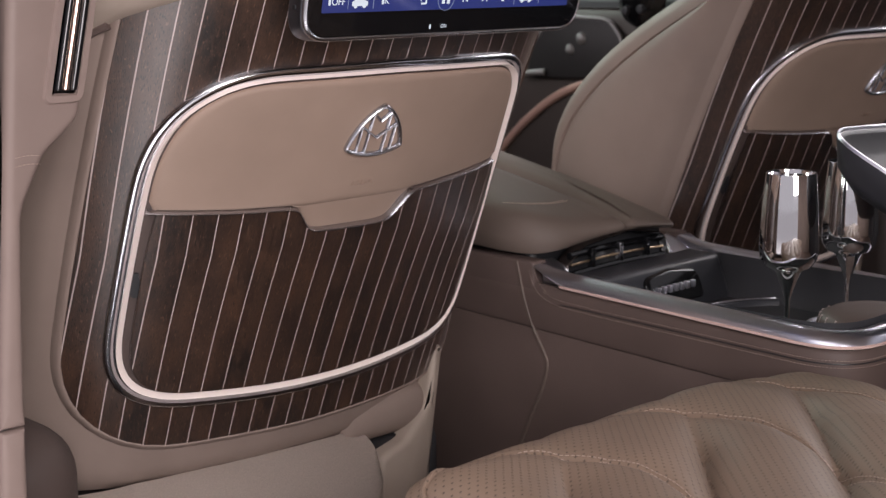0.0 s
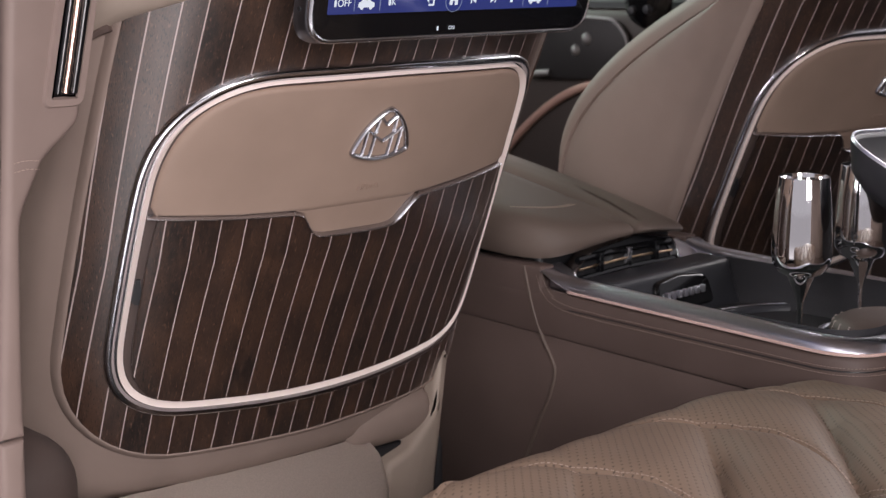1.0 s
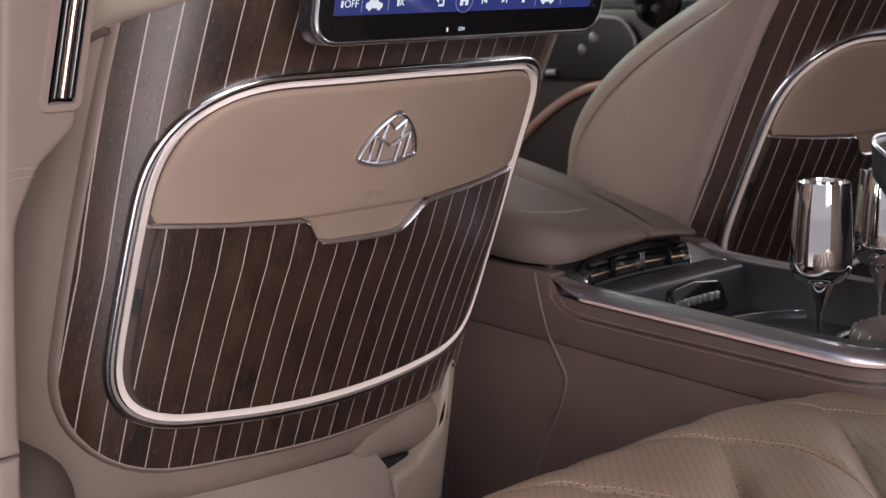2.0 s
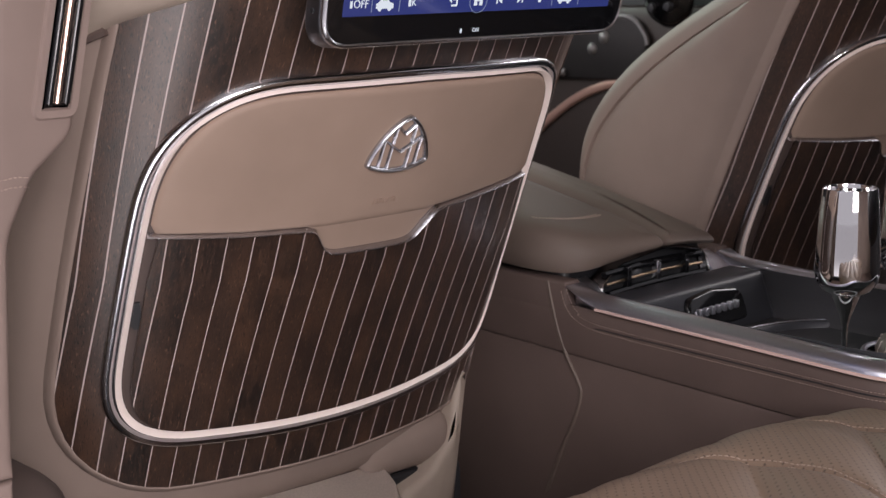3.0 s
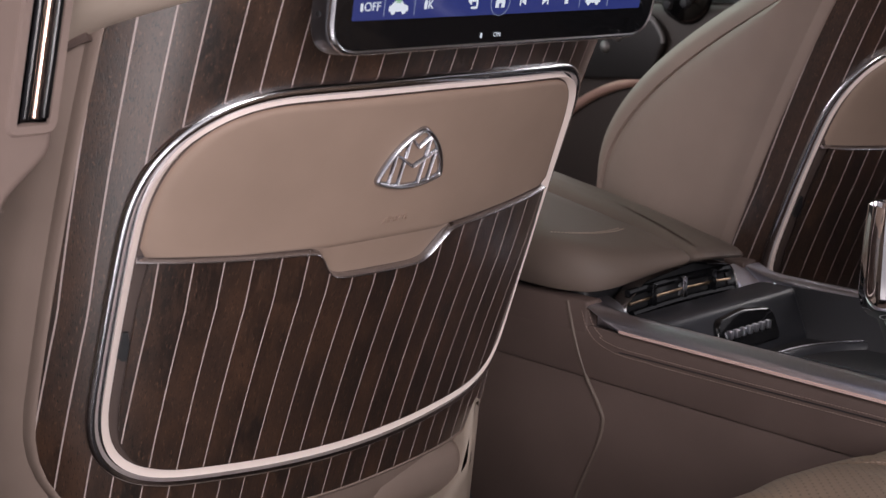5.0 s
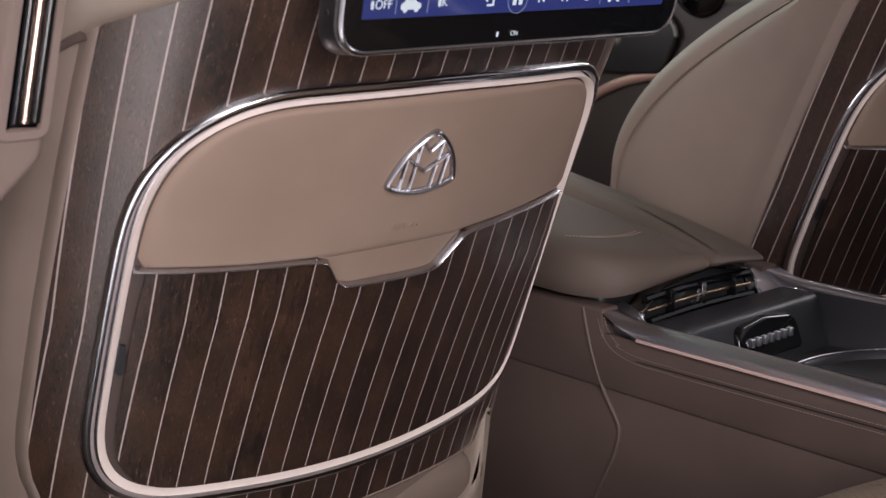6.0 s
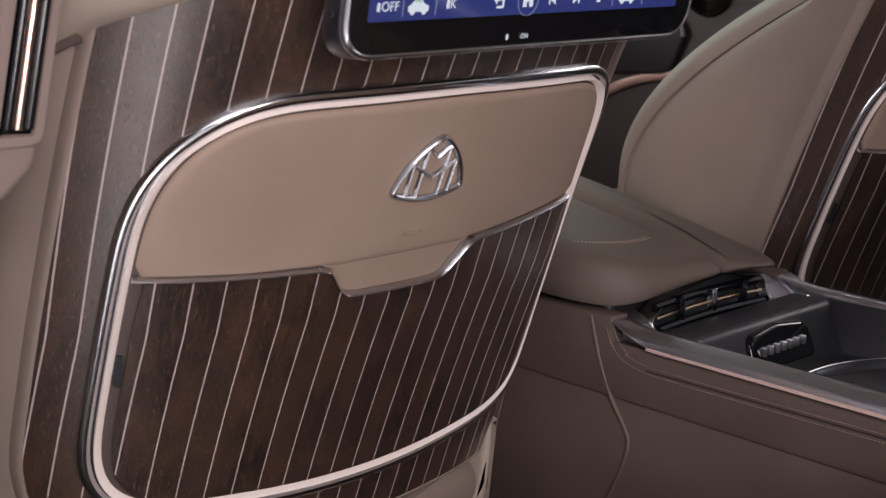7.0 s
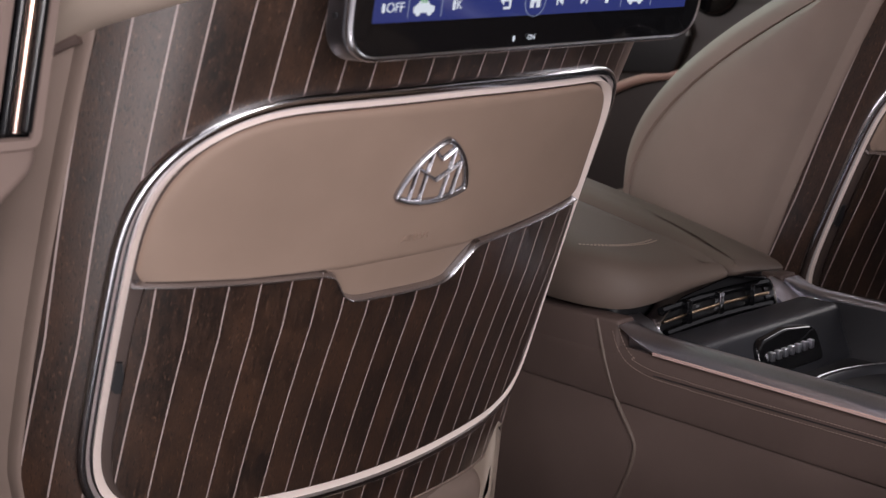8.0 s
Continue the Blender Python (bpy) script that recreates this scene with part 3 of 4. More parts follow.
part("lower_flank", around(WALL, [(-0.008, 0.336), (-0.001, 0.3355), (0.001, 0.332), (0.0, 0.2), (-0.004, 0.0), (-0.012, 0.0)]), BROWN, console)
part("rim", around(RIM, [(-0.0195, 0.372), (-0.019, 0.3925), (-0.017, 0.3970), (-0.0125, 0.3990), (-0.0075, 0.3985), (-0.001, 0.3952), (0.003, 0.3912), (0.0042, 0.3885), (0.003, 0.3866), (-0.01, 0.385)], taper=True), RIMMETAL, console, "satin metal rim")
part("rose_line", around([p for p in RIM if p[1] < 0.972], [(0.0, 0.3884), (0.0035, 0.3887), (0.0050, 0.3876), (0.0050, 0.3858), (0.003, 0.3850), (0.0, 0.3850)]), ROSE_LINE, console, "rose metallic line")
# double stitching that follows the rim and turns up at the front
for dz in (0.0, -0.0062):
    line = [(CX0 - 0.0034, y, z + dz) for y, z in [(p.x, p.y) for p in smoothed([(1.010, 0.404), (1.004, 0.390), (0.992, 0.379), (0.968, 0.3725), (0.93, 0.371)], 8)]]
    tail = [(p[0] + o.x * 0.0034, p[1] + o.y * 0.0034, 0.3712 + rail_z(p[1]) * 0.6 + dz) for p, o in zip(RIM, offsets(RIM, False)) if (p[0] < CX0 + 1e-4 and p[1] < 0.93) or p[0] > CX0 + 1e-4]
    stitched([Vector(p) + (Vector((0, -0.006, 0)) if dz == 0 and p[1] > 0.99 else Vector((0, 0, 0))) for p in line] + [Vector(p) for p in tail], console)
groove = [(p[0] + o.x * 0.003, p[1] + o.y * 0.003, 0.3682 + rail_z(p[1]) * 0.6) for p, o in zip(RIM, offsets(RIM, False)) if p[1] < 0.97]
part("seam", tube(groove, 0.0006, 6), BLACK, console)
part("piping", tube(smoothed([(CX0 - 0.002, 1.028, 0.405), (CX0 - 0.0025, 1.018, 0.37), (CX0 - 0.002, 1.005, 0.338), (CX0 - 0.0012, 0.990, 0.313), (CX0 - 0.001, 0.986, 0.300), (CX0 - 0.001, 0.993, 0.275), (CX0 - 0.001, 1.010, 0.239), (CX0 - 0.001, 1.03, 0.19)], 8), 0.0017, 8), OLIVE, console, "pale piping along the flank")

for x0, x1 in ((CX0 - 0.003, CX0 + 0.02), (CX1 - 0.02, CX1 + 0.003)):
    part("front_flank", boxed(x0 + 0.0005, 1.005, 0.377, x1 - 0.0005, 1.5, 0.407, 0.003), BROWN, console)

# bin inside the rim
bin_outline = denser(rounded([(CX0 + 0.021, 0.95, 0.01), (CX0 + 0.021, CY0 + 0.021, 0.05), (CX1 - 0.021, CY0 + 0.021, 0.05), (CX1 - 0.021, 0.95, 0.01)], 10), 0.02)
bm = bmesh.new()
rows = [[(p[0], p[1], z) for p in inset(bin_outline, d)] for d, z in ((0.0, 0.392), (0.002, 0.37), (0.003, 0.352), (0.008, 0.346))]
c = (MID_X, 0.80)
rows.append([(c[0] + (p[0] - c[0]) * 0.02, c[1] + (p[1] - c[1]) * 0.02, 0.346) for p in bin_outline])
grid(bm, rows, closed_u=True)
part("bin", bm, RUBBER, console, "dark lined storage bin")
# block at the front of the bin with a recessed pad
bm = boxed(CX0 + 0.022, 0.925, 0.34, CX1 - 0.022, 0.985, 0.3935, 0.009, 4)
for v in bm.verts:
    if v.co.z > 0.37 and v.co.y < 0.95:
        v.co.y += 0.014
block = part("bin_block", bm, GREYP, console)
pad = denser(rounded([(1.172, 0.354, 0.008), (1.266, 0.354, 0.008), (1.264, 0.384, 0.014), (1.219, 0.389, 0.04), (1.174, 0.384, 0.014)]), 0.006)
part("pad", prism(pad, 0.923, 0.934, 0.003, place=lambda x, y, z: (x, y + 0.35 * (z - 0.355), z)), GLOSS, block, "gloss black pad")
for i in range(7):
    x = 1.1860 + 0.0098 * i
    part("letter_bar", boxed(x, 0.9248, 0.3668, x + 0.0052, 0.930, 0.3745, 0.0006), SATIN, block)
# metal deck and the air vent
bm = bmesh.new()
deck = [[(x, y, z + 0.010 * max(0, abs(x - MID_X) / 0.115 - 0.62) ** 1.0) for x in [CX0 + 0.012 + (CX1 - CX0 - 0.024) * i / 24 for i in range(25)]] for y, z in ((0.955, 0.374), (0.968, 0.376), (0.985, 0.378), (1.0, 0.380), (1.02, 0.384))]
grid(bm, deck)
bmesh.ops.solidify(bm, geom=bm.faces[:], thickness=0.004)
part("deck", bm, SATIN, console, "satin metal deck")
VENT = denser(rounded([(1.124, 0.383, 0.008), (1.150, 0.373, 0.02), (1.294, 0.371, 0.008), (1.293, 0.409, 0.014), (1.232, 0.4195, 0.05), (1.158, 0.4125, 0.04), (1.125, 0.396, 0.010)], 8), 0.004)


def vent_place(x, z, h):
    return (x, 0.996 + 0.30 * (z - 0.38) - h, z)


vent = part("vent", prism(inset(VENT, 0.001), 0.0, 0.004, 0.001, place=lambda x, y, z: vent_place(x, z, -0.012 + y)), BLACK, console, "rear air vent")
part("vent_frame", ring_bar(VENT, [(0.0, 0.0035), (0.0012, 0.0045), (0.0026, 0.003), (0.003, -0.012), (0.0, -0.012)], vent_place), CHROME, vent, "chrome vent frame")
for z, m, r in ((0.3870, GLOSS, 0.0038), (0.3965, plain("brass", (0.50, 0.36, 0.24), 0.3, 1.0), 0.0014), (0.4060, GLOSS, 0.0038)):
    line = [vent_place(1.134 + 0.154 * i / 12, z + 0.002 * math.sin(math.pi * i / 12), 0.001) for i in range(13)]
    part("slat", tube(line, r, 8), m, vent)
for x in (1.165, 1.211, 1.257):
    part("vane", boxed(x - 0.003, 0.995, 0.390, x + 0.003, 1.002, 0.411, 0.001), CHROME if x == 1.211 else GLOSS, vent)
for inner, outer in ((1.1245, CX0 + 0.012), (1.2965, CX1 - 0.012)):
    bm = bmesh.new()
    rows = []
    for i in range(9):
        t = i / 8
        x = outer + (inner - outer) * t
        rows.append([(x, y, z) for y, z in ((1.018, 0.404), (1.004, 0.4010 - 0.002 * t), (0.996, 0.3965 - 0.004 * t), (0.984, 0.3900 - 0.007 * t), (0.958, 0.3860 - 0.010 * t), (0.958, 0.36), (1.018, 0.36))])
    vs = grid(bm, rows, closed_u=True)
    fill(bm, vs[0])
    fill(bm, vs[-1])
    part("deck_cheek", bm, SATIN, console)
part("deck_button", lathe([(0.0, 0.0022), (0.0052, 0.0020), (0.0064, 0.0010), (0.0074, 0.0022), (0.0084, 0.0), (0.0084, -0.004)], 28, (1.313, 0.972, 0.3895)), SATIN, console)
# cup rings
for x in (1.156, 1.266):
    part("cup_ring", lathe([(0.034, 0.350), (0.036, 0.352), (0.039, 0.352), (0.040, 0.350), (0.040, 0.346), (0.034, 0.346)], 36, (x, 0.752, 0)), SATIN, console, "satin cup ring")
# the cup insert ends in a curved bright lip
ARC = [(1.2300 + 0.127 * math.sin(a), 0.7740 + 0.127 * math.cos(a)) for a in [-1.02 + 1.78 * i / 32 for i in range(33)]]
bm = bmesh.new()
rows = [[(x + (1.23 - x) * w, y + (0.774 - y) * w, z) for x, y in ARC] for w, z in ((0.0, 0.345), (0.0, 0.3505), (0.012, 0.3525), (0.04, 0.3525), (0.06, 0.3500), (0.07, 0.345))]
vs = grid(bm, rows)
part("cup_insert", bm, GREYP, console)
part("insert_lip", tube([(x, y, 0.3518) for x, y in ARC], 0.0013, 8), SATIN, console, "bright curved lip of the cup insert")

# ---- armrest lids ----
def lid(corners):
    """A soft lid over a plan outline, sloping down towards the rear."""
    plan = denser(rounded(corners, 10), 0.012)
    bm = bmesh.new()
    cx = sum(p[0] for p in plan) / len(plan)
    cy = sum(p[1] for p in plan) / len(plan)

    def top(x, y):
        crown = max(0.0, 1 - ((x - MID_X) / 0.12) ** 2)
        return 0.440 + 0.195 * (y - 0.965) - 0.10 * max(0, y - 1.1) ** 2 + 0.003 - 0.010 * crown * math.exp(-(y - 0.98) / 0.05) - 0.19 * max(0.0, x - 1.213)

    def low(x, y):
        return 0.410 + 0.018 * max(0.0, 1 - ((x - MID_X) / 0.115) ** 2) * math.exp(-max(0.0, y - 0.98) / 0.06) + 0.04 * max(0, y - 1.0)
    rows = []
    area = sum(a[0] * b[1] - b[0] * a[1] for a, b in zip(plan, plan[1:] + plan[:1]))
    sign = 1 if area > 0 else -1
    for d, f in ((0.016, 0.0), (0.004, 0.03), (0.001, 0.15), (0.0, 0.35), (0.001, 0.55), (0.0045, 0.78), (0.010, 0.91), (0.018, 0.98), (0.026, 1.0)):
        rows.append([(x, y, low(x, y) + (top(x, y) - low(x, y)) * f) for x, y in inset(plan, sign * d)])
    last = inset(plan, sign * 0.026)
    for k in (0.85, 0.65, 0.4, 0.15, 0.0):
        rows.append([(cx + (x - cx) * k, cy + (y - cy) * k, top(cx + (x - cx) * k, cy + (y - cy) * k) + 0.001) for x, y in last])
    vs = grid(bm, rows, closed_u=True)
    fill(bm, vs[0])
    bmesh.ops.remove_doubles(bm, verts=bm.verts, dist=1e-6)
    return bm


armrest = thing("armrest", "split taupe leather armrest with stitched lids", "armrest", (0, 0, 0))
part("lid", lid([(1.076, 1.46, 0.02), (1.076, 1.000, 0.085), (1.2080, 0.982, 0.012), (1.2080, 1.46, 0.01)]), OLIVE, armrest)
part("lid", lid([(1.2125, 1.46, 0.01), (1.2125, 0.982, 0.012), (1.298, 0.985, 0.02), (1.335, 1.46, 0.02)]), OLIVE, armrest)
part("armrest_base", boxed(1.10, 1.025, 0.372, 1.322, 1.46, 0.42, 0.012), BLACK, armrest)
for dy in (0.0, 0.0055):
    stitched([(x, y + dy, z) for x, y, z in [tuple(p) for p in smoothed([(1.095, 1.062, 0.4612), (1.118, 1.042, 0.4592), (1.145, 1.034, 0.4578), (1.170, 1.036, 0.4578)], 8)]], armrest, r=0.00055)


# ---- goblets in the bin ----
def goblet(at):
    g = thing("champagne_flute", "polished silver champagne flute standing in the console", "goblet", at, "champagne flutes")
    part("bowl", lathe([(0.0, 0.072), (0.006, 0.0735), (0.014, 0.078), (0.021, 0.084), (0.0255, 0.091), (0.0266, 0.10), (0.0263, 0.112), (0.0250, 0.14), (0.0222, 0.1675), (0.0226, 0.1685), (0.0230, 0.1675), (0.0256, 0.14), (0.0271, 0.112), (0.0276, 0.098), (0.0262, 0.088), (0.0215, 0.0805), (0.0140, 0.0768), (0.0125, 0.0755), (0.0085, 0.0660), (0.0048, 0.0560), (0.0032, 0.0500), (0.0028, 0.046)], 56), SILVER, g)
    part("stem", lathe([(0.0028, 0.046), (0.0025, 0.03), (0.0027, 0.012), (0.005, 0.005), (0.018, 0.0026), (0.021, 0.0016), (0.021, 0.0), (0.0, 0.0)], 40), SILVER, g)
    return g


flute = goblet((1.156, 0.750, 0.347))
copy_thing(flute, pose(1.266, 0.753, 0.347))

# round leather-topped lid at the rear of the bin
knob = thing("bin_lid", "round brown lid with pale ticks in the bin", "lid", (1.232, 0.700, 0.352))
part("cap", lathe([(0.055, -0.005), (0.055, 0.016), (0.052, 0.023), (0.042, 0.028), (0.02, 0.030), (0.0, 0.0305)], 48), BROWN, knob)
for i in range(24):
    a = math.tau * i / 24
    part("tick", boxed(-0.0006, -0.0010, -0.0055, 0.0006, 0.0010, 0.0055, 0.0003, 1, m=pose(0.0530 * math.cos(a), 0.0530 * math.sin(a), 0.0190, 0, 0, math.degrees(a) + 90) @ pose(0, 0, 0, -18)), INLAY, knob)

# folding tray on its post
tray = thing("folding_tray", "graphite tray with satin rim raised on a post", "tray", (1.2905, 0.649, 0.0))
TRAY = denser(rounded([(-0.120, -0.045, 0.06), (0.13, -0.045, 0.03), (0.13, 0.075, 0.03), (-0.125, 0.075, 0.04)], 8), 0.01)


def tray_place(x, y, h):
    return (x, y, 0.556 + h + 0.52 * (y - 0.075) - 0.04 * (x + 0.125))


bm = bmesh.new()
rows = [[tray_place(*p, h) for p in inset(TRAY, -d)] for d, h in ((-0.004, -0.004), (-0.001, 0.0), (0.001, 0.0), (0.002, -0.004), (0.0, -0.03), (-0.012, -0.043), (-0.03, -0.046))]
vs = grid(bm, rows, closed_u=True)
fill(bm, vs[-1])
part("tub", bm, GREYP, tray)
bm = bmesh.new()
inner = grid(bm, [[tray_place(*p, h) for p in inset(TRAY, d)] for d, h in ((0.004, -0.004), (0.008, -0.02), (0.012, -0.022))], closed_u=True)
fill(bm, inner[-1])
part("tray_top", bm, RUBBER, tray, "black inner surface")
part("tray_rim", ring_bar(TRAY, [(-0.0020, -0.002), (-0.0014, 0.0010), (0.0006, 0.0010), (0.0018, -0.002)], tray_place), SATIN, tray, "satin metal rim")
part("post", boxed(0.100, -0.035, 0.34, 0.122, -0.015, 0.50, 0.004), BLACK, tray)

# ---- rear cushion, quilted in diamonds ----
NODES = [0.446 + 0.1395 * k for k in range(7)]


def seg_far(p, a, b):
    d = b - a
    t = max(0.0, min(1.0, (p - a).dot(d) / d.length_squared))
    return (p - a - d * t).length


def seams():
    long, cross = [], []
    for x in NODES:
        long.append([Vector(q) for q in ((x - 0.062, 0.69), (x - 0.022, 0.673), (x, 0.648), (x + 0.008, 0.615), (x + 0.006, 0.57), (x - 0.003, 0.53), (x - 0.020, 0.485), (x - 0.05, 0.41), (x - 0.085, 0.30), (x - 0.10, 0.2))])
        cross.append([Vector(q) for q in ((x + 0.03, 0.70), (x + 0.019, 0.680), (x, 0.648), (x - 0.055, 0.588), (x - 0.110, 0.540), (x - 0.155, 0.502), (x - 0.24, 0.43), (x - 0.40, 0.28))])
    return long, cross


LONG, CROSS = seams()


def cushion_z(x, y):
    p = Vector((x, y))
    along = min(min(seg_far(p, a, b) for a, b in zip(l, l[1:])) for l in LONG)
    across = min(min(seg_far(p, a, b) for a, b in zip(l, l[1:])) for l in CROSS)
    near = max(0.0, min(1.0, (0.648 - y) / 0.06))
    z = 0.3705 + (0.10 + 0.90 * near) * (0.0050 - 0.0250 * math.exp(-across / 0.0145))
    z += 0.0050 * (1 - math.exp(-along / 0.010)) - 0.0022 * math.exp(-(along / 0.0025) ** 2) - 0.13 * max(0, x - 0.94)
    f = max(0.0, y - 0.662)
    side = max(0.0, 0.650 - x)
    return z - 9.0 * f * f - 13.0 * side * side


def cushion_front(x):
    """The front edge of the cushion, rounded at its outer corner."""
    return 0.712 - 9.0 * max(0.0, 0.665 - x) ** 2


cushion = thing("rear_cushion", "beige quilted perforated leather rear seat cushion", "seat cushion", (0, 0, 0))
bm = bmesh.new()
NX, NY = 180, 130
CUSHION_X = [0.590 + 0.472 * i / (NX - 1) for i in range(NX)]
rows = []
for j in range(NY):
    k = (j / (NY - 1)) ** 1.25
    row = [(x, cushion_front(x) - (cushion_front(x) - 0.09) * k) for x in CUSHION_X]
    rows.append([(x, y, cushion_z(x, y)) for x, y in row])
front = [[(x, y + 0.008 * math.sin(k * 0.6), z - 0.04 * k) for x, y, z in rows[0]] for k in range(5, 0, -1)]
vs = grid(bm, front + rows)
flank = [[bm.verts.new(v.co + Vector((-0.004 * math.sin(k * 0.8), 0, -0.045 * k))) for v in (r[0] for r in vs[5:])] for k in (1, 2, 3, 4)]
flank.insert(0, [r[0] for r in vs[5:]])
for lo, hi in zip(flank, flank[1:]):
    for i in range(len(lo) - 1):
        bm.faces.new((lo[i], lo[i + 1], hi[i + 1], hi[i]))
part("quilted_top", bm, QUILT, cushion)
welt = [(0.6165, y, cushion_z(0.6165, y) + 0.001) for y in [0.668 - 0.57 * i / 40 for i in range(41)]]
part("welt", tube(smoothed([(0.665, 0.690, cushion_z(0.665, 0.690) + 0.001), (0.638, 0.684, cushion_z(0.638, 0.684) + 0.001)] + welt[::4], 6), 0.0022, 8), QUILT, cushion, "piped edge of the cushion")
for l in LONG:
    for off in (-0.0026, 0.0026):
        pts = [p for p in smoothed([(q.x, q.y, 0) for q in l], 10) if 0.62 < p.x < 1.055 and p.y < 0.70]
        pts = [(p.x + off, p.y, cushion_z(p.x + off, p.y) + 0.0006) for p in pts]
        if len(pts) > 3:
            stitched(pts, cushion, length=0.0026, gap=0.0016, r=0.00032)
part("cushion_base", boxed(0.60, 0.02, 0.0, 1.055, 0.69, 0.30, 0.03), TAUPE, cushion)

# ---- tablet on the seat back ----
tablet = thing("rear_tablet", "black tablet screen with blue controls on the seat back", "screen", (0, 0, 0))


def screen_place(x, y, z):
    return (x, 0.866 + y - 0.21 * (z - 0.651), z)


TAB = denser(rounded([(0.6780, 0.6498, 0.024), (0.9850, 0.6498, 0.024), (0.9850, 0.86, 0.024), (0.6780, 0.86, 0.024)], 10), 0.012)
part("casing", prism(TAB, 0.0012, 0.021, 0.004, 4, place=screen_place), CASING, tablet, "dark metal casing")
face = part("glass_face", prism(inset(TAB, 0.0030), -0.0012, 0.004, 0.0008, 2, place=screen_place), GLOSS, tablet, "black glass face")
part("bezel", ring_bar(TAB, [(-0.0032, -0.001), (-0.0030, 0.0012), (-0.0018, 0.0019), (-0.0006, 0.0012), (0.0002, -0.0012), (-0.0006, -0.0035)], lambda x, z, h: screen_place(x, -h, z)), SATIN_DARK, tablet, "polished metal bezel")
part("display", prism(denser(rounded([(0.6940, 0.6712, 0.001), (0.9670, 0.6712, 0.001), (0.9670, 0.84, 0.001), (0.6940, 0.84, 0.001)]), 0.02), -0.0016, 0.0, 0.0001, 1, place=screen_place), BLUE, face, "lit blue display")


def icon(outline, m=WHITE, name="icon"):
    part(name, prism(outline, -0.0020, -0.0014, 0.0001, 1, place=screen_place), m, face, smooth=False)


def slab(x, z, w, h, m=WHITE, r=0.0004):
    icon(rounded([(x - w / 2, z - h / 2, r), (x + w / 2, z - h / 2, r), (x + w / 2, z + h / 2, r), (x - w / 2, z + h / 2, r)], 3), m)


def words(text, size, x0, z0, m=WHITE):
    part("lettering", worded(text, size, lambda x, y, h: Vector(screen_place(x0 + x, -0.0020 - h, z0 + y)), 0.0001), m, face, smooth=False)


def car_icon(x, z):
    icon(rounded([(x - 0.0078, z - 0.0030, 0.001), (x + 0.0078, z - 0.0030, 0.001), (x + 0.0078, z + 0.0004, 0.0012), (x + 0.0042, z + 0.0014, 0.001), (x + 0.0024, z + 0.0036, 0.001), (x - 0.0034, z + 0.0036, 0.001), (x - 0.0058, z + 0.0012, 0.001), (x - 0.0078, z + 0.0004, 0.001)], 3))
    icon(rounded([(x - 0.0030, z + 0.0022, 0.0003), (x + 0.0022, z + 0.0022, 0.0003), (x + 0.0014, z + 0.0054, 0.0008), (x - 0.0034, z + 0.0048, 0.001)], 3), GREEN)
    for d in (-0.0044, 0.0044):
        icon([(x + d + 0.0017 * math.cos(math.tau * i / 12), z - 0.0030 + 0.0017 * math.sin(math.tau * i / 12)) for i in range(12)])


IZ = 0.6792
words("OFF", 0.0076, 0.7088, IZ)
slab(0.7005, IZ, 0.0020, 0.0050, r=0.0008)
for x in (0.7188, 0.7440, 0.9000, 0.9300):
    slab(x, IZ, 0.0005, 0.0115, GREYBLUE)
car_icon(0.7305, IZ - 0.0004)
words("K", 0.0074, 0.7572, IZ)
slab(0.7535, IZ + 0.0002, 0.0022, 0.0056, r=0.0010)
# arrow back
icon([(0.7905, IZ + 0.0016), (0.7938, IZ + 0.0044), (0.7938, IZ - 0.0012)])
slab(0.7966, IZ + 0.0016, 0.0058, 0.0014)
slab(0.7990, IZ - 0.0006, 0.0014, 0.0054, r=0.0006)
slab(0.7966, IZ - 0.0030, 0.0056, 0.0014)
HX = 0.8207
icon([(HX - 0.0042, IZ - 0.0036), (HX - 0.0013, IZ - 0.0036), (HX - 0.0013, IZ - 0.0006), (HX + 0.0013, IZ - 0.0006), (HX + 0.0013, IZ - 0.0036), (HX + 0.0042, IZ - 0.0036), (HX + 0.0042, IZ + 0.0008), (HX, IZ + 0.0046), (HX - 0.0042, IZ + 0.0008)])
part("home_ring", ring_bar([(HX + 0.0088 * math.cos(math.tau * i / 32), IZ + 0.0088 * math.sin(math.tau * i / 32)) for i in range(32)], [(-0.0002, 0.0016), (-0.0002, 0.002), (0.0002, 0.002), (0.0002, 0.0016)], lambda x, z, h: screen_place(x, -h, z)), GREYBLUE, face)
for x, d in ((0.8431, -1), (0.8640, 1)):
    icon([(x - d * 0.0022, IZ - 0.0028), (x + d * 0.0020, IZ), (x - d * 0.0022, IZ + 0.0028)])
    slab(x + d * 0.0030, IZ, 0.0010, 0.0056)
slab(0.8860, IZ + 0.0014, 0.0080, 0.0013)
slab(0.8860, IZ - 0.0014, 0.0030, 0.0030)
car_icon(0.9140, IZ)
slab(0.9420, IZ, 0.0076, 0.0013)
slab(0.9420, IZ + 0.0026, 0.0076, 0.0013)
words("ON", 0.0042, 0.8214, 0.6578)
slab(0.8068, 0.6578, 0.0015, 0.0034, r=0.0007)
part("side_button", lathe([(0.0, -0.001), (0.0018, -0.001), (0.002, 0.001), (0.0, 0.001)], 12, Vector(screen_place(0.6780, 0.011, 0.676)), "x"), BLACK, tablet)
part("mount", boxed(0.77, 0.868, 0.68, 0.875, 0.92, 0.75, 0.008), BLACK, tablet)

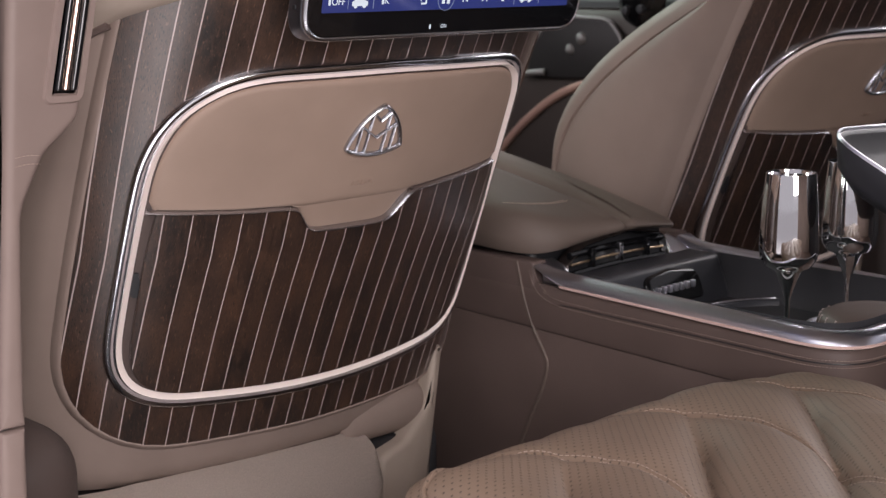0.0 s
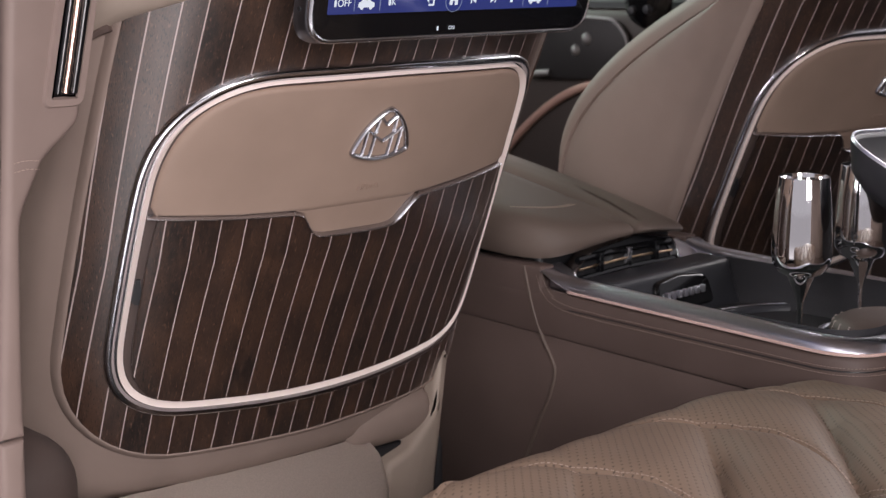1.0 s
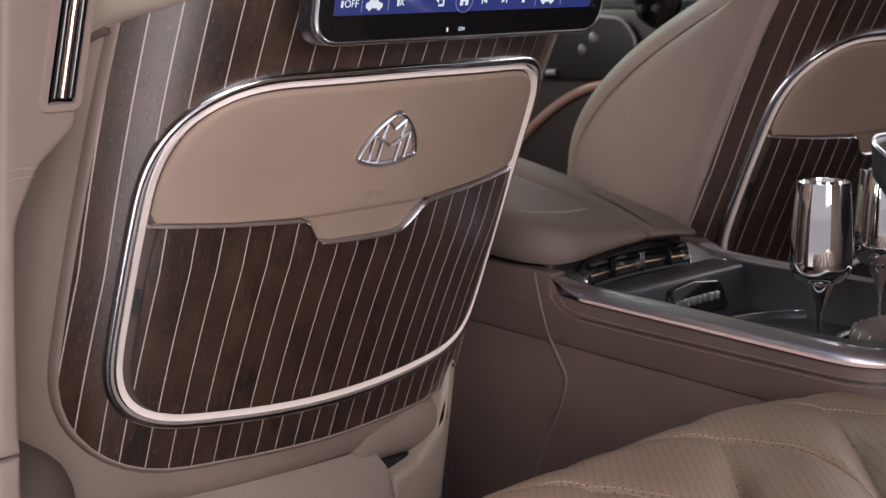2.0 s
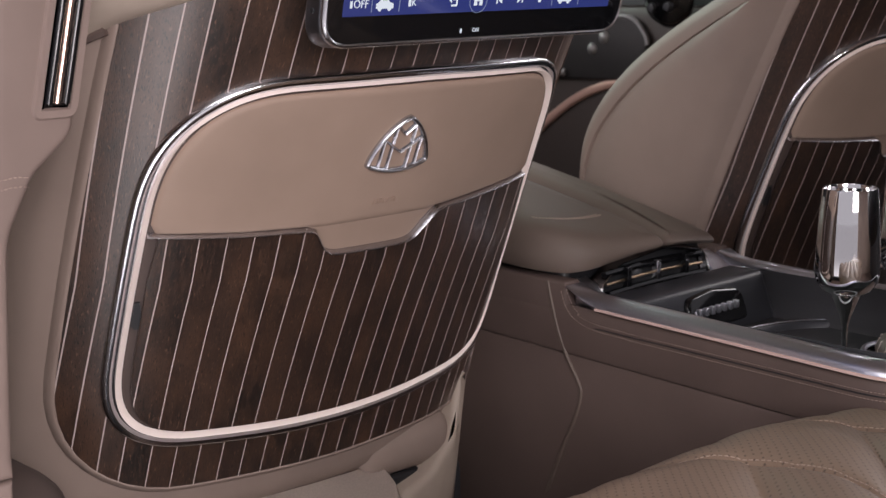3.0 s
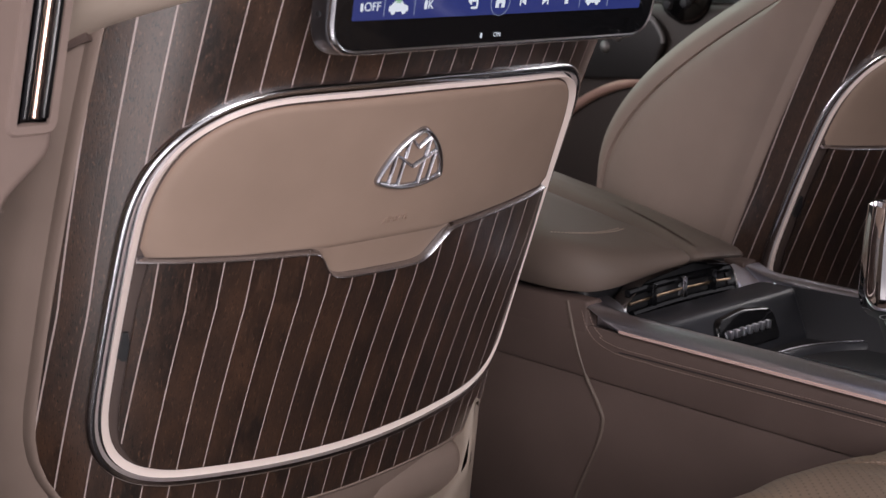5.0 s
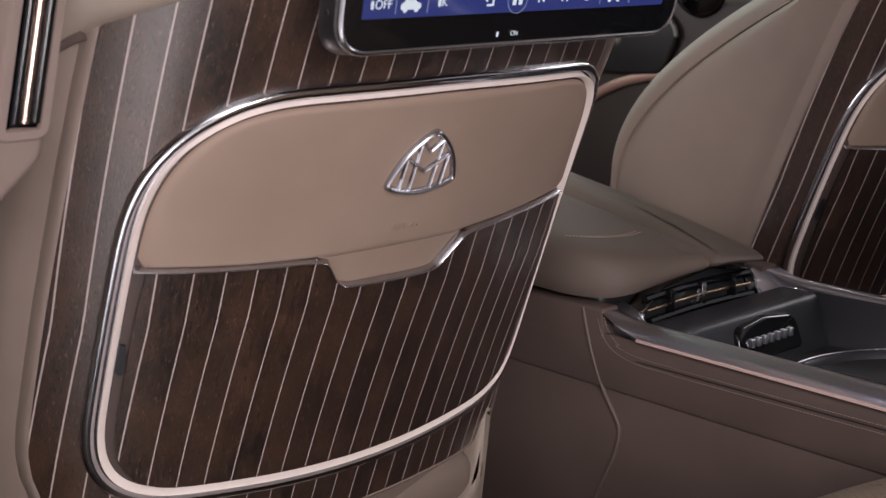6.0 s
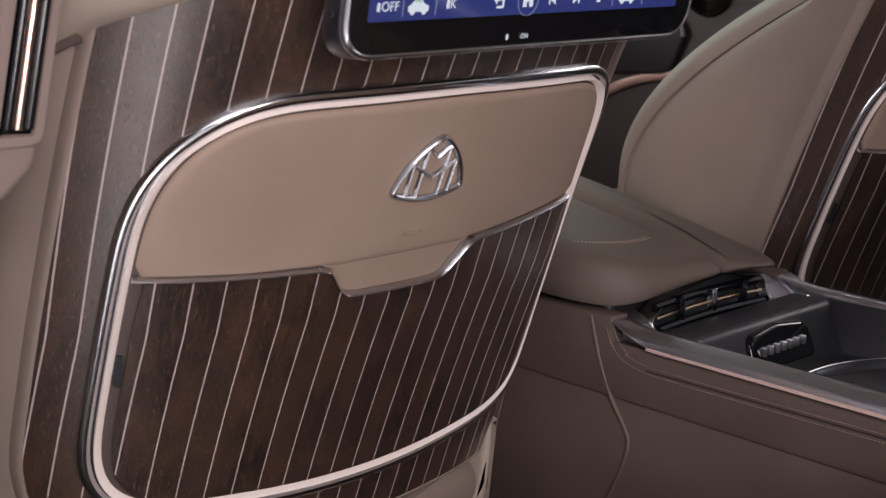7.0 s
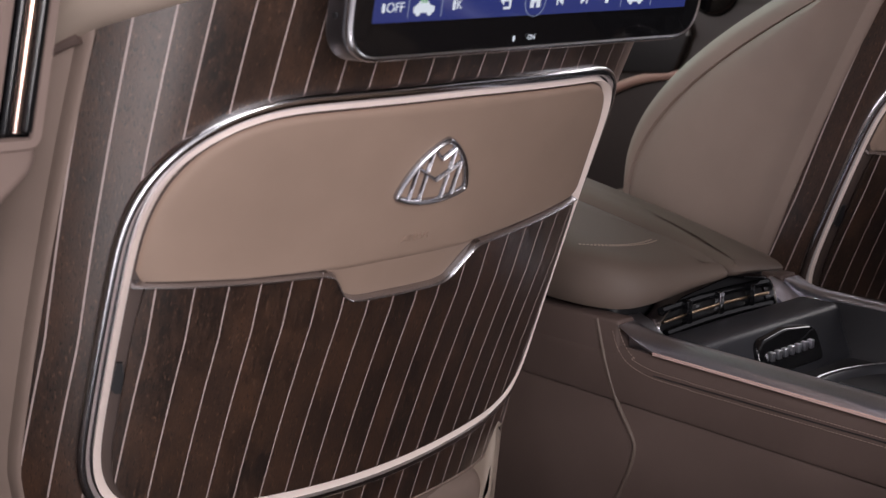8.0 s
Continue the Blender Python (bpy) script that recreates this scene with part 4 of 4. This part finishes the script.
# ---- pillar beside the seat ----
pillar = thing("door_pillar", "taupe leather-covered pillar with polished handle slot", "pillar", (0, 0, 0), kind="structure")
UP = denser(rounded([(0.4530, 0.3855, 0.0), (0.4725, 0.3855, 0.0), (0.4755, 0.46, 0.05), (0.4800, 0.54, 0.05), (0.5000, 0.578, 0.03), (0.5290, 0.602, 0.018), (0.5365, 0.66, 0.03), (0.5440, 0.75, 0.02), (0.565, 1.13, 0.0), (0.519, 1.13, 0.0), (0.4805, 0.70, 0.06)], 8), 0.012)
part("upper_trim", prism(UP, 0.930, 1.03, 0.006, 4), TRIMSKIN, pillar)
LOW = denser(rounded([(0.43, -0.02, 0.0), (0.462, -0.02, 0.0), (0.4723, 0.3845, 0.0), (0.4529, 0.3845, 0.0)]), 0.02)
part("lower_trim", prism(LOW, 0.930, 1.03, 0.006, 4), TRIMSKIN, pillar)
part("seal", prism(rounded([(0.425, -0.02, 0.002), (0.447, -0.02, 0.002), (0.474, 0.70, 0.002), (0.513, 1.13, 0.002), (0.49, 1.13, 0.002), (0.452, 0.70, 0.002)], 2), 0.936, 1.02, 0.003), RUBBER, pillar, "dark rubber door seal")


def slot_place(x, y, z):
    return (x + 0.22 * (z - 0.62), y, z)


SLOT = denser(rounded([(0.5005, 0.6125, 0.008), (0.5320, 0.6125, 0.008), (0.5320, 0.80, 0.008), (0.5005, 0.80, 0.008)]), 0.008)
part("slot_surround", ring_bar(inset(SLOT, 0.001), [(0.0015, 0.0), (0.0, 0.0030), (-0.0045, 0.0030), (-0.0075, -0.002), (-0.0075, -0.004)], lambda x, z, h: slot_place(x, 0.9305 - h, z)), TRIMSKIN, pillar)
part("slot_back", prism(inset(SLOT, 0.007), 0.9295, 0.933, 0.001, 2, place=slot_place), GLOSS, pillar, "gloss black handle slot")
for x, r, m in ((0.5108, 0.0028, GLOSS), (0.5165, 0.0026, COPPER), (0.5226, 0.0030, GLOSS)):
    part("handle_bar", tube([slot_place(x, 0.9285, z) for z in (0.622, 0.70, 0.79)], r, 14), m, pillar)
for z in (0.5765, 0.5705):
    stitched([(0.4735 + 0.0245 * i / 6, 0.9293 + (0.004 if i in (0, 6) else 0.0), z + 0.002 * math.sin(i * 0.5)) for i in range(7)], pillar)
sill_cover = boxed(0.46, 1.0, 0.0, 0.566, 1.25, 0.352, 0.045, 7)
solid("sill_cover", sill_cover, SILL, "dark brown moulded cover at the foot of the pillar", "trim", "structure")

# ---- far door, seen between the seats ----
COPPER_PAINT = plain("copper_lacquer", (0.66, 0.42, 0.35), 0.35, 0.2)
RIM_GREY = plain("grey_metal", (0.30, 0.29, 0.29), 0.5, 0.7)
MESHED = plain("speaker_mesh", (0.045, 0.042, 0.043), 0.45, 0.6, scale=900.0, wear=0.5)
far = thing("far_door_panel", "dark far door with speaker and copper trim line", "door panel", (0, 0, 0), kind="structure")
part("panel", boxed(1.872, 1.05, 0.10, 1.902, 2.04, 0.64, 0.02), plain("dark_brown_panel", (0.062, 0.048, 0.044), 0.5), far)
part("copper_line", tube(smoothed([(1.868, 1.83, 0.375), (1.868, 1.76, 0.44), (1.868, 1.68, 0.492), (1.868, 1.60, 0.518), (1.868, 1.50, 0.526), (1.868, 1.30, 0.53)], 8), 0.0075, 10), COPPER_PAINT, far, "copper trim line")
SPEAKER = denser(rounded([(1.742, 0.519, 0.02), (1.560, 0.523, 0.03), (1.530, 0.585, 0.03), (1.560, 0.622, 0.045), (1.640, 0.626, 0.06), (1.705, 0.606, 0.05), (1.745, 0.565, 0.03)], 8), 0.008)
grille = part("speaker_grille", prism(SPEAKER, 0.0, 0.014, 0.005, 4, place=lambda a, d, z: (1.860 + d, a, z)), MESHED, far, "dark metal mesh speaker grille")
part("grille_rim", tube([(1.861, a, z) for a, z in SPEAKER if z > 0.578], 0.0036, 8), RIM_GREY, grille, "grey rim over the grille")
for a, z, r in ((1.646, 0.571, 0.010), (1.622, 0.590, 0.011)):
    part("tweeter", lathe([(0.0, -0.006), (r * 0.6, -0.005), (r, 0.0), (r, 0.006)], 20, (1.860, a, z), "x"), RIM_GREY, grille)
part("door_handle", tube([(1.856, 1.756, 0.524), (1.850, 1.742, 0.527), (1.850, 1.715, 0.531), (1.856, 1.700, 0.532)], 0.006, 10), RIM_GREY, far, "satin metal handle")
part("switch_pod", lathe([(0.0, -0.02), (0.02, -0.02), (0.038, -0.012), (0.045, 0.004), (0.0, 0.004)], 28, (1.868, 1.50, 0.652), "x"), GLOSS, far, "gloss black switch pod")
for y, z in ((1.485, 0.640), (1.515, 0.638)):
    part("switch", lathe([(0.0, -0.027), (0.006, -0.026), (0.008, -0.018)], 14, (1.868, y, z), "x"), GREYP, far)
